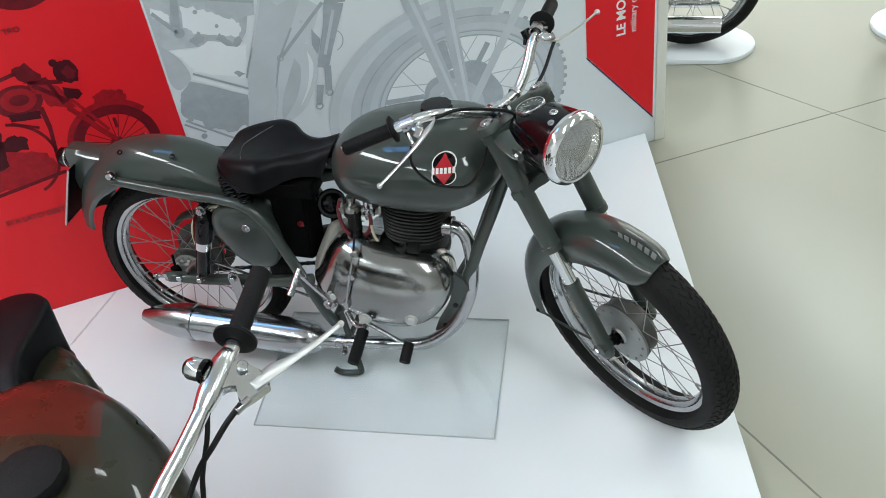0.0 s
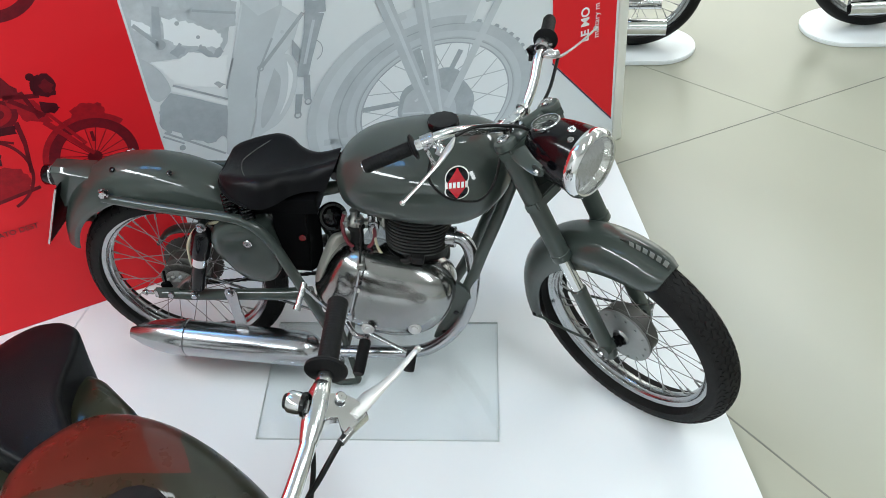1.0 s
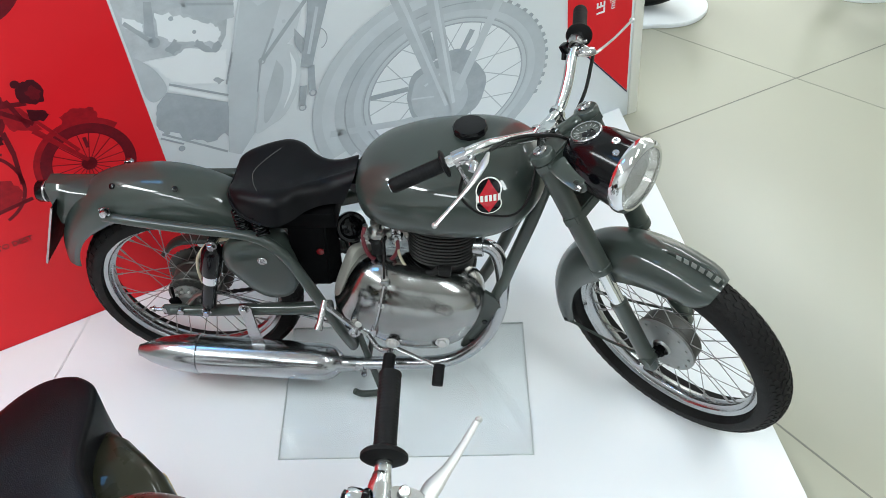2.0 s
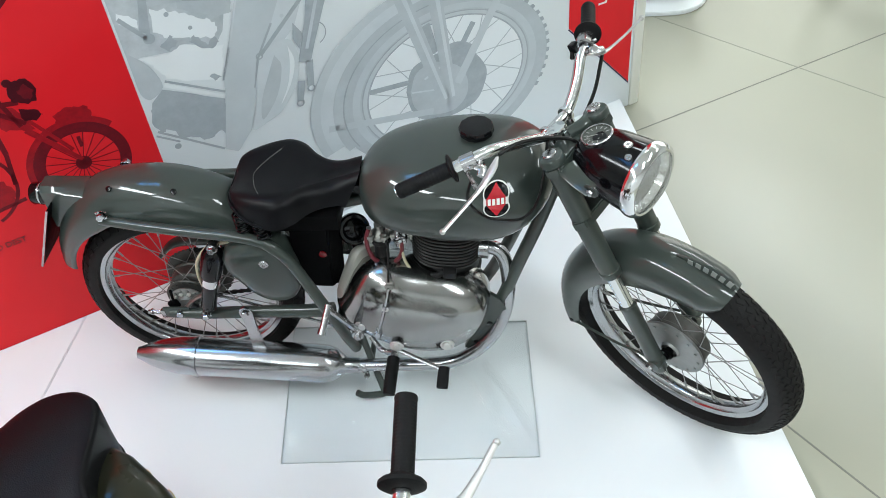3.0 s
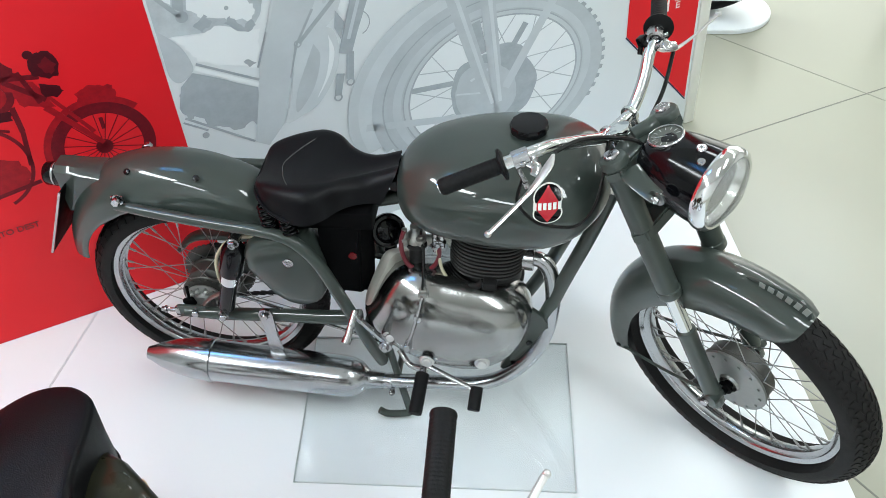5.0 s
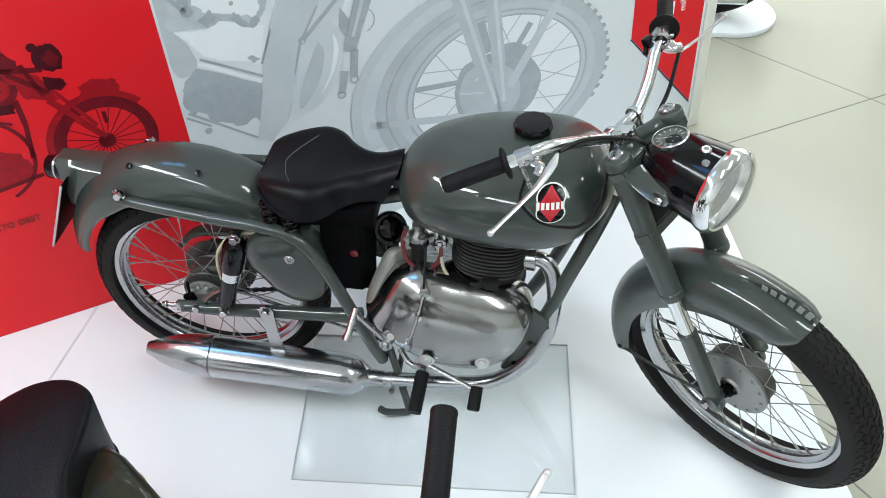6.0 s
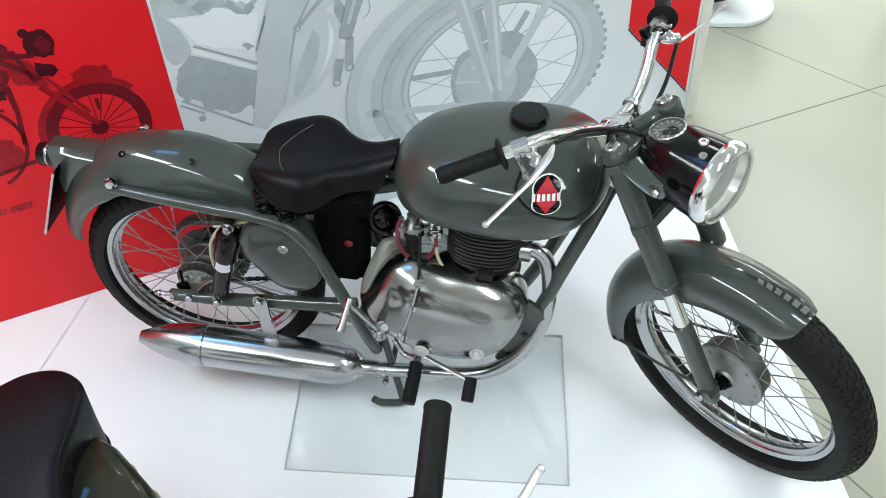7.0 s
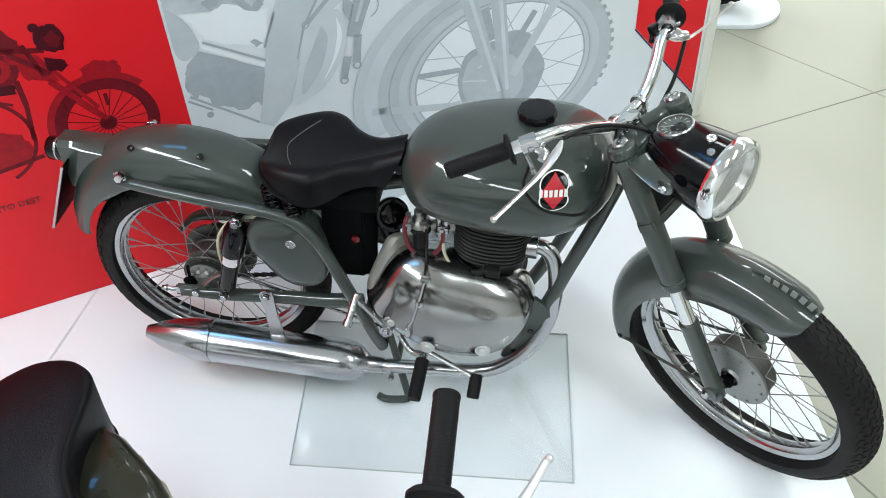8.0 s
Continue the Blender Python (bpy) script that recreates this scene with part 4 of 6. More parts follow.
bm = bmesh.new()
st = []
for i in range(33):
    a = 172 - (172 - 41.0) * i / 32
    u = i / 32
    w = 0.060 + 0.009 * math.sin(math.pi * min(1, u * 1.1))
    dep = 0.072 + 0.018 * math.sin(math.pi * u) - 0.02 * max(0, (u - 0.9) / 0.1)
    R = 0.344 + 0.008 * max(0, (0.15 - u) / 0.15)
    st.append((a, R, w * (1.0 if u < 0.94 else 1.0 - 0.35 * ((u - 0.94) / 0.06) ** 2), dep))
mudguard(bm, (0.0, -0.004), st)
fg = fpart("front_mudguard", bm, GREEN, "grey-green deeply valanced front mudguard", sharp=50)
bm = bmesh.new()
st = [(a, 0.3450 + 0.030 * min(1, (66 - a) / 16) - 0.0008 * max(0, 47 - a) ** 2, 0.004, 0.03) for a in range(66, 40, -2)]
mudguard(bm, (0.0, -0.004), st, 0.001, 4)
part("crest_plate", bm, GREEN, fg, "raised crest plate with pale bars")
for s in (-1,):
    for i in range(6):
        bm = bmesh.new()
        a = radians(60.0 - 3.1 * i)
        m = Matrix.Translation((0, 0.0056 * s, -0.004)) @ Matrix.Rotation(-a, 4, "Y") @ Matrix.Translation((0.350 + 0.011 * i / 5, 0, 0))
        box(bm, (0.014 + 0.0016 * i, 0.0012, 0.0125), m)
        part("crest_bar", bm, LETTER, fg)
for s in (-1, 1):
    bm = bmesh.new()
    tube(bm, [(-0.285, 0.060 * s, 0.045), (-0.15, 0.072 * s, 0.018), (-0.01, 0.082 * s, 0.004)], 0.0038, 8, 5)
    part("mudguard_stay", bm, GREEN, fg)
    bm = bmesh.new()
    bolt(bm, (-0.300, 0.060 * s, 0.05), (0, s, 0), 0.006, 0.005)
    part("stay_bolt", bm, BLACK, fg)

# fuel tank
def superring(x, zt, zb, w, n=40, e=2.5, yo=0.0, crown=None):
    zc, h = (zt + zb) / 2, (zt - zb) / 2
    out = []
    for i in range(n):
        a = 2 * math.pi * i / n
        ca, sa = math.cos(a), math.sin(a)
        b = crown if crown and sa > 0 else e
        out.append(V(x, yo + w * math.copysign(abs(ca) ** (2 / b), ca), zc + h * math.copysign(abs(sa) ** (2 / b), sa)))
    return out


def lofted(stations, k=4, **kw):
    """Smoothly joined rings from stations of x, top, bottom, half width."""
    pts = [V(s[0], s[1], s[2]) for s in stations]
    ws = [V(s[3], 0, 0) for s in stations]
    return [superring(p.x, p.y, p.z, w.x, **kw) for p, w in zip(spline(pts, k), spline(ws, k))]


TANK = [(0.522, 0.700, 0.656, 0.025), (0.530, 0.722, 0.632, 0.070), (0.558, 0.753, 0.608, 0.115), (0.61, 0.782, 0.590, 0.146), (0.69, 0.800, 0.578, 0.167), (0.77, 0.806, 0.571, 0.177),
        (0.85, 0.805, 0.575, 0.175), (0.91, 0.795, 0.597, 0.156), (0.955, 0.777, 0.630, 0.119), (0.982, 0.752, 0.666, 0.074), (0.990, 0.730, 0.694, 0.025)]
bm = bmesh.new()
ring_skin(bm, lofted(TANK, crown=2.05))
tank = part("fuel_tank", bm, GREEN, bike, "grey-green teardrop fuel tank", sharp=60)
bm = bmesh.new()
prof = [(0, -0.012), (0.030, -0.012), (0.030, 0.0)]
lathe(bm, prof, Matrix.Translation((0.811, 0.010, 0.806)), 32)
rows = []
for z, r in ((0.0, 0.039), (0.004, 0.0405), (0.014, 0.0405), (0.018, 0.038), (0.019, 0.030)):
    rows.append([V(0.811 + r * (1 + 0.02 * math.cos(12 * a)) * math.cos(a), 0.010 + r * (1 + 0.02 * math.cos(12 * a)) * math.sin(a), 0.809 + z) for a in (2 * math.pi * i / 96 for i in range(96))])
ring_skin(bm, rows)
part("filler_cap", bm, BLACK, tank, "black fluted filler cap")


FLANK = np.array([(p.x, p.z, p.y) for r in lofted(TANK[4:9], k=24, n=400, crown=2.05) for p in r if p.y < 0])


def tank_side(x, z):
    """The y of the tank's right flank at x, z."""
    d = np.hypot(FLANK[:, 0] - x, FLANK[:, 1] - z)
    near = np.argsort(d)[:4]
    w = 1 / (d[near] + 1e-5)
    return float((FLANK[near, 2] * w).sum() / w.sum())


def on_flank(bm, x0, z0):
    """Lays a flat badge piece (x, y, height) on the curved flank."""
    for v in bm.verts:
        x, z, h = x0 + v.co.x, z0 + v.co.y * 0.66, v.co.z
        v.co = V(x, tank_side(x, z) - h, z)


def badge_disc(bm, c, r, h):
    lathe(bm, [(0, h)] + [(r * k / 6, h) for k in range(1, 7)] + [(r, -0.002)], Matrix.Translation((c[0], c[1], 0)), 36)


bm = bmesh.new()
badge_disc(bm, (0, 0.019), 0.0280, 0.0012)
badge_disc(bm, (0, -0.019), 0.0280, 0.0013)
on_flank(bm, 0.857, 0.743)
badge = part("tank_badge", bm, BLACK, tank, "red and black enamel badge with ivory bars")
bm = bmesh.new()
rows = []
for k in range(-8, 9):
    half = 0.0265 * (1 - abs(k) / 8) + 0.0002
    rows.append([V(half * q / 4, 0.0445 * k / 8, 0.0022) for q in range(-4, 5)])
ring_skin(bm, rows, False, False)
on_flank(bm, 0.857, 0.743)
part("badge_field", bm, BADGERED, badge)
bm = bmesh.new()
for c, a0, a1 in (((0, 0.019), -25, 205), ((0, -0.019), 155, 385)):
    for k in range(24):
        t0, t1 = radians(a0 + (a1 - a0) * k / 24), radians(a0 + (a1 - a0) * (k + 1) / 24)
        bm.faces.new([bm.verts.new((c[0] + r * math.cos(t), c[1] + r * math.sin(t), 0.0024)) for r, t in ((0.0268, t0), (0.0298, t0), (0.0298, t1), (0.0268, t1))])
on_flank(bm, 0.857, 0.743)
part("badge_rim", bm, BADGEWHITE, badge)
for k in range(6):
    bm = bmesh.new()
    x0 = -0.0290 + 0.0099 * k
    hh = 0.0095 if k in (0, 5) else 0.0085
    for z0, z1 in ((-hh, 0.0), (0.0, hh)):
        bm.faces.new([bm.verts.new((x, z, 0.0034)) for x, z in ((x0, z0), (x0 + 0.0066, z0), (x0 + 0.0066, z1), (x0, z1))])
    on_flank(bm, 0.857, 0.743)
    part("badge_bar", bm, BADGEWHITE, badge)
bm = bmesh.new()
tube(bm, [(0.975, -0.055, 0.86), (0.955, -0.16, 0.77), (0.92, -0.19, 0.725), (0.87, -0.198, 0.725), (0.83, -0.205, 0.745), (0.80, -0.215, 0.80), (0.81, -0.215, 0.86)], 0.0036, 8, 8)
part("brake_cable", bm, CABLE, bike)

# saddle
def saddle(parent_thing, bm, stations, dish=0.010, roll=0.034, flare=1.06, lean=0.0):
    """A padded seat of stations x, top, skirt's lower edge, half width; the shoulders roll over."""
    pts = spline([V(s[0], s[1], s[2]) for s in stations], 5)
    ws = spline([V(s[3], 0, 0) for s in stations], 5)
    rows = []
    for p, q in zip(pts, ws):
        x, zt, zb, w = p.x, p.y, p.z, q.x
        r = min(roll, 0.55 * w, 0.7 * (zt - zb))
        half = [(w - r + r * math.sin(a), zt - r + r * math.cos(a)) for a in (radians(18 * i) for i in range(6))]
        half += [(w * (1 + (flare - 1) * 0.7), zt - r - (zt - r - zb) * 0.5), (w * flare, zb)]
        top = [V(x, (w - r) * i / 6, zt - dish * (1 - (i / 6) ** 2) * min(1, w / 0.1)) for i in range(-5, 6)]
        row = [V(x, -y, z) for y, z in half[::-1]] + top + [V(x, y, z) for y, z in half]
        row += [V(x, w * 0.7, zb + 0.010), V(x, -w * 0.7, zb + 0.010)]
        u = max(0, (x - 0.46) / 0.07) * lean
        row = [V(p.x + (p.z - zt) * u, p.y, p.z) for p in row]
        rows.append(row)
    ring_skin(bm, rows)
    return rows


SEAT = [(0.209, 0.697, 0.688, 0.045), (0.217, 0.707, 0.684, 0.080), (0.245, 0.715, 0.669, 0.110), (0.290, 0.720, 0.652, 0.128), (0.335, 0.723, 0.649, 0.134), (0.372, 0.719, 0.655, 0.121), (0.405, 0.711, 0.658, 0.090), (0.440, 0.707, 0.657, 0.070), (0.480, 0.713, 0.650, 0.057), (0.512, 0.723, 0.643, 0.053), (0.530, 0.729, 0.642, 0.051)]
bm = bmesh.new()
rows = saddle(bike, bm, SEAT, lean=0.5)
seat = part("saddle", bm, LEATHER, bike, "black leatherette solo saddle with smooth rolled sides", sharp=60)
bm = bmesh.new()
tube(bm, [r[0] + V(0, 0, 0.004) for r in rows[16:3:-3]] + [V(0.209, y, 0.690) for y in (-0.05, 0, 0.05)] + [r[26] + V(0, 0, 0.004) for r in rows[4:17:3]], 0.0040, 8, 4)
part("piping", bm, LEATHER, seat)
bm = bmesh.new()
tube(bm, [(0.293, -0.088, 0.7200), (0.280, -0.064, 0.7165), (0.271, -0.040, 0.7130), (0.264, 0.0, 0.7105), (0.288, 0.045, 0.7135), (0.320, 0.078, 0.7205)], 0.0006, 6, 8)
part("seam", bm, CASTING, seat, "pale stitched seam")
for s in (-1, 1):
    for x0, y0 in ((0.238, 0.100), (0.285, 0.112)):
        bm = bmesh.new()
        tube(bm, [(x0 + 0.017 * math.cos(a), y0 * s + 0.017 * math.sin(a), 0.600 + 0.072 * a / (2 * math.pi * 6)) for a in (2 * math.pi * 6 * i / 72 for i in range(73))], 0.0030, 8, 2)
        part("saddle_spring", bm, BLACK, seat, "black coil saddle spring")
bm = bmesh.new()
tube(bm, [(0.51, 0, 0.69), (0.520, 0, 0.66), (0.54, 0, 0.635)], 0.014, 10, 4)
rod(bm, (0.522, -0.048, 0.690), (0.522, 0.048, 0.690), 0.013, 12)
box(bm, (0.030, 0.060, 0.045), Matrix.Translation((0.535, -0.01, 0.665)), 0.005)
part("saddle_pivot", bm, BLACK, seat)
# matt black block, added to fill the dark gap under the saddle
bm = bmesh.new()
box(bm, (0.20, 0.18, 0.05), Matrix.Translation((0.37, 0, 0.618)), 0.008)
part("saddle_gap_fill", bm, MATTE, seat)

# rear mudguard, deep skirted
bm = bmesh.new()
rows = []
cx, cz = -0.02, 0.33
for i in range(45):
    a = 156 - (156 - 22) * i / 44
    u = i / 44
    R = 0.388 + 0.008 * math.cos(radians(a - 95)) - 0.068 * max(0, (0.36 - u) / 0.36) ** 1.3
    ca, sa = math.cos(radians(a)), math.sin(radians(a))
    w = 0.072 + 0.014 * math.sin(math.pi * min(1, u * 1.05))
    rin = 0.318
    if sa > 0.25:
        rin = min(R - 0.05, max(0.265, (0.618 - 0.05 * (cx + 0.3 * ca) - cz) / sa)) if -0.62 < ca else 0.318
    if -0.75 < ca < -0.42:
        rin = 0.318 + (rin - 0.318) * min(1, (ca + 0.75) / 0.25)
    w *= 1 - 0.16 * max(0, (0.30 - u) / 0.30)
    dp = 0.95 - 0.35 * max(0, (0.30 - u) / 0.30)
    rin = min(rin, R - dp * w - 0.013)
    row, inn = [], []
    prof = [(rin, -w * 1.02), (rin + 0.012, -w * 1.03)]
    for j in range(15):
        t = radians(-88 + 176 * j / 14)
        prof.append((R - w * dp + w * dp * math.cos(t), w * math.sin(t)))
    prof += [(rin + 0.012, w * 1.03), (rin, w * 1.02)]
    for r, y in prof:
        row.append(V(cx + r * ca, y, cz + r * sa))
        q = y - math.copysign(min(abs(y), 0.003), y)
        inn.append(V(cx + (r - 0.003) * ca, q, cz + (r - 0.003) * sa))
    rows.append(row + inn[::-1])
ring_skin(bm, rows)
guard = part("rear_mudguard", bm, GREEN, bike, "grey-green deep skirted rear mudguard", sharp=55)
bm = bmesh.new()
for x, y, rr in ((-0.092, -0.047, 0.3860), (0.0746, -0.059, 0.3880)):
    dz = math.sqrt(rr * rr - (x - cx) ** 2)
    lathe(bm, [(0, -0.002), (0.0075, -0.002), (0.0075, 0.0015), (0.0055, 0.0025), (0, 0.0025)], axis_to((x, y, cz + dz), V((x - cx) / rr * 0.85, -0.60, dz / rr * 0.85)), 14)
    part("plug", bm, BLACK, guard, "small black rubber plug")
    bm = bmesh.new()
bm.free()
for s in (-1, 1):
    bm = bmesh.new()
    tube(bm, [(-0.122, 0.090 * s, 0.646), (-0.02, 0.098 * s, 0.631), (0.12, 0.110 * s, 0.616), (0.215, 0.118 * s, 0.608), (0.285, 0.124 * s, 0.590), (0.338, 0.132 * s, 0.535), (0.375, 0.140 * s, 0.45), (0.412, 0.146 * s, 0.35), (0.440, 0.140 * s, 0.25), (0.452, 0.120 * s, 0.18)],
         [0.0125, 0.0135, 0.0140, 0.0140, 0.0145, 0.0150, 0.0150, 0.0150, 0.0150, 0.0150], 14, 5)
    part("frame_rail", bm, GREEN, bike, "grey-green tubular frame rail")
    bm = bmesh.new()
    bolt(bm, (-0.109, 0.099 * s, 0.666), (0, s, 0.2), 0.0105, 0.012)
    box(bm, (0.03, 0.006, 0.024), Matrix.Translation((-0.112, 0.089 * s, 0.660)), 0.002)
    part("stay_bolt", bm, STEEL, guard)

# tail lamp and number plate
bm = bmesh.new()
ring_skin(bm, [[V(x, y * w, z) for y, z in ((-1, zb), (1, zb), (1, zt - 0.012), (0.6, zt), (-0.6, zt), (-1, zt - 0.012))] for x, w, zb, zt in ((-0.170, 0.042, 0.610, 0.690), (-0.215, 0.038, 0.590, 0.694), (-0.262, 0.034, 0.574, 0.700), (-0.284, 0.032, 0.572, 0.700))])
tail = part("tail_lamp", bm, GREEN, bike, "grey-green tail lamp housing")
bm = bmesh.new()
lathe(bm, [(0, 0), (0.028, 0), (0.029, 0.006), (0.029, 0.036), (0.026, 0.040), (0, 0.042)], axis_to((-0.284, 0, 0.660), (-1, 0, 0.0)), 24)
part("lamp_body", bm, BLACK, tail)
bm = bmesh.new()
lathe(bm, [(0.0292, 0.012), (0.0300, 0.013), (0.0300, 0.017), (0.0292, 0.018)], axis_to((-0.284, 0, 0.660), (-1, 0, 0.0)), 24)
part("lamp_band", bm, STEEL, tail)
bm = bmesh.new()
box(bm, (0.004, 0.140, 0.215), Matrix.Translation((-0.309, 0, 0.561)) @ Matrix.Rotation(radians(25), 4, "Y"), 0.0015)
plate_ob = part("number_plate", bm, MATTE, bike, "black blank number plate with worn pale edge")
bm = bmesh.new()
box(bm, (0.0055, 0.140, 0.005), Matrix.Translation((-0.309, 0, 0.561)) @ Matrix.Rotation(radians(25), 4, "Y") @ Matrix.Translation((0, 0, -0.1055)))
box(bm, (0.0055, 0.004, 0.215), Matrix.Translation((-0.309, 0, 0.561)) @ Matrix.Rotation(radians(25), 4, "Y") @ Matrix.Translation((0, -0.0685, 0)))
part("plate_edge", bm, STEEL, plate_ob)

# swing arm, shock absorbers, chain
for s in (-1, 1):
    bm = bmesh.new()
    tube(bm, [(-0.045, 0.094 * s, 0.300), (0.05, 0.096 * s, 0.300), (0.20, 0.102 * s, 0.312), (0.32, 0.112 * s, 0.324), (0.415, 0.118 * s, 0.336)], [0.013, 0.016, 0.017, 0.018, 0.020], 14, 5)
    box(bm, (0.075, 0.008, 0.040), Matrix.Translation((-0.025, 0.095 * s, 0.304)), 0.003)
    part("swing_arm", bm, GREEN, bike, "grey-green swing arm")
    bm = bmesh.new()
    bolt(bm, (-0.014, 0.100 * s, 0.307), (0, s, 0), 0.011, 0.012)
    part("axle_nut", bm, STEEL, bike)
    bm = bmesh.new()
    rod(bm, (-0.085, 0.094 * s, 0.302), (-0.040, 0.094 * s, 0.302), 0.0045, 8)
    box(bm, (0.012, 0.012, 0.026), Matrix.Translation((-0.064, 0.094 * s, 0.302)), 0.002)
    part("chain_adjuster", bm, STEEL, bike)
    a, b = V(0.073, 0.110 * s, 0.332), V(0.154, 0.112 * s, 0.582)
    bm = bmesh.new()
    M = axis_to(a, b - a)
    L = (b - a).length
    lathe(bm, [(0, 0), (0.012, 0), (0.020, 0.012), (0.021, 0.018), (0.021, 0.118), (0, 0.118)], M, 24)
    lathe(bm, [(0, 0.142), (0.0275, 0.142), (0.0285, 0.150), (0.0285, L - 0.045), (0.022, L - 0.030), (0.010, L - 0.02), (0, L - 0.02)], M, 24)
    shock = part("shock_absorber", bm, BLACK, bike, "black rear shock absorber with chrome sleeve")
    bm = bmesh.new()
    lathe(bm, [(0.020, 0.108), (0.0235, 0.110), (0.0235, 0.143), (0.020, 0.145)], M, 24)
    part("sleeve", bm, CHROME, shock)
    bm = bmesh.new()
    rod(bm, b + V(0, -0.018 * s, 0), b + V(0, 0.022 * s, 0), 0.014, 16)
    bolt(bm, b + V(0, 0.022 * s, 0), (0, s, 0), 0.011, 0.012)
    part("shock_bolt", bm, STEEL, shock)
    bm = bmesh.new()
    bolt(bm, a + V(0, 0.022 * s, 0.0), (0, s, 0), 0.010, 0.010)
    part("shock_bolt", bm, STEEL, shock)
bm = bmesh.new()
for i in range(40):
    a = 2 * math.pi * i / 40
    lathe(bm, [(0.088, -0.0025), (0.094, -0.0018), (0.094, 0.0018), (0.088, 0.0025)], Matrix.Translation((0, 0.055, 0.30)) @ Matrix.Rotation(radians(-90), 4, "X"), 4, math.degrees(a), 5.0)
lathe(bm, [(0.062, -0.002), (0.090, -0.002), (0.090, 0.002), (0.062, 0.002)], Matrix.Translation((0, 0.055, 0.30)) @ Matrix.Rotation(radians(-90), 4, "X"), 60)
for i in range(12):
    box(bm, (0.030, 0.004, 0.010), Matrix.Translation((0, 0.055, 0.30)) @ Matrix.Rotation(i * math.pi / 6, 4, "Y") @ Matrix.Translation((0.060, 0, 0)))
lathe(bm, [(0.040, -0.002), (0.052, -0.002), (0.052, 0.002), (0.040, 0.002)], Matrix.Translation((0, 0.055, 0.30)) @ Matrix.Rotation(radians(-90), 4, "X"), 60)
part("rear_sprocket", bm, HUB, bike, "dark toothed rear sprocket")
for zz0, zz1 in ((0.393, 0.372), (0.207, 0.272)):
    bm = bmesh.new()
    for i in range(44):
        u = i / 43
        box(bm, (0.0125, 0.010 if i % 2 else 0.006, 0.008), Matrix.Translation((0.48 * u, 0.055, zz0 + (zz1 - zz0) * u)), 0)
    part("chain_run", bm, IRON, bike, "dark oily drive chain run")
bm = bmesh.new()
tube(bm, [(-0.10, 0.066, 0.360), (-0.055, 0.066, 0.405), (0.0, 0.066, 0.420), (0.10, 0.066, 0.418), (0.30, 0.066, 0.405)], [0.012, 0.018, 0.020, 0.020, 0.020], 10, 6, 0.6)
part("chain_guard", bm, GREEN, bike)
bm = bmesh.new()
lathe(bm, [(0, 0), (0.050, 0), (0.051, 0.004), (0.042, 0.009), (0.030, 0.010), (0.026, 0.022), (0, 0.024)], axis_to((-0.004, -0.052, 0.304), (0, -1, 0)), 32)
for i in range(14):
    a = 2 * math.pi * i / 14
    lathe(bm, [(0, 0), (0.0042, 0), (0.0042, 0.005), (0, 0.005)], axis_to((-0.004 + 0.043 * math.cos(a), -0.058, 0.304 + 0.043 * math.sin(a)), (0, -1, 0)), 8)
brakeplate = part("brake_plate", bm, PLATE, bike, "dull cast brake plate with small rivets")
bm = bmesh.new()
tube(bm, [(-0.004, -0.082, 0.304), (0.030, -0.086, 0.345), (0.072, -0.088, 0.372)], [0.015, 0.010, 0.009], 10, 4, 0.5)
part("brake_arm", bm, CASTING, brakeplate, "cast brake arm")
bm = bmesh.new()
box(bm, (0.030, 0.014, 0.026), Matrix.Translation((-0.035, -0.078, 0.318)) @ Matrix.Rotation(radians(-20), 4, "Y"), 0.005)
rod(bm, (-0.035, -0.078, 0.318), (-0.030, -0.078, 0.372), 0.004, 8)
part("torque_lug", bm, MATTE, brakeplate)
bm = bmesh.new()
lathe(bm, [(0.030, 0.0), (0.064, 0.0), (0.066, 0.003), (0.064, 0.006), (0.030, 0.006)], axis_to((-0.002, -0.036, 0.304), (0, -1, 0)), 40)
for i in range(18):
    a = 2 * math.pi * i / 18
    lathe(bm, [(0, 0), (0.0050, 0), (0.0042, 0.004), (0, 0.004)], axis_to((-0.002 + 0.0565 * math.cos(a), -0.041, 0.304 + 0.0565 * math.sin(a)), (0, -1, 0)), 8)
part("spoke_flange", bm, HUB, brakeplate, "dark cast flange with a ring of rivets")
bm = bmesh.new()
lathe(bm, [(0, 0), (0.0055, 0), (0.0055, 0.005), (0.003, 0.0065), (0, 0.0065)], axis_to((0, 0, 0), (0, -1, 0)), 10)
first = part("stud", bm, BRIGHT, brakeplate)
for i in range(10):
    a = 2 * math.pi * i / 10
    stud = first if i == 0 else new("stud", first.data)
    stud.parent = brakeplate
    stud.matrix_basis = Matrix.Translation((-0.004 + 0.036 * math.cos(a), -0.061, 0.304 + 0.036 * math.sin(a)))
bm = bmesh.new()
rod(bm, (-0.110, -0.090, 0.300), (0.000, -0.090, 0.302), 0.0055, 8)
bolt(bm, (-0.100, -0.090, 0.300), (-1, 0, 0), 0.007, 0.010)
part("adjuster_screw", bm, STEEL, brakeplate)
bm = bmesh.new()
tube(bm, [(0.072, -0.088, 0.372), (0.16, -0.092, 0.345), (0.30, -0.105, 0.300), (0.47, -0.118, 0.245)], 0.0040, 8, 5)
part("brake_rod", bm, STEEL, brakeplate, "thin steel brake rod")
bm = bmesh.new()
tube(bm, [(0.195, -0.10, 0.575), (0.13, -0.095, 0.555), (0.085, -0.092, 0.50), (0.070, -0.088, 0.44), (0.072, -0.086, 0.37)], 0.0045, 8, 6)
part("brake_light_cable", bm, CREAM, bike, "worn cream cable")

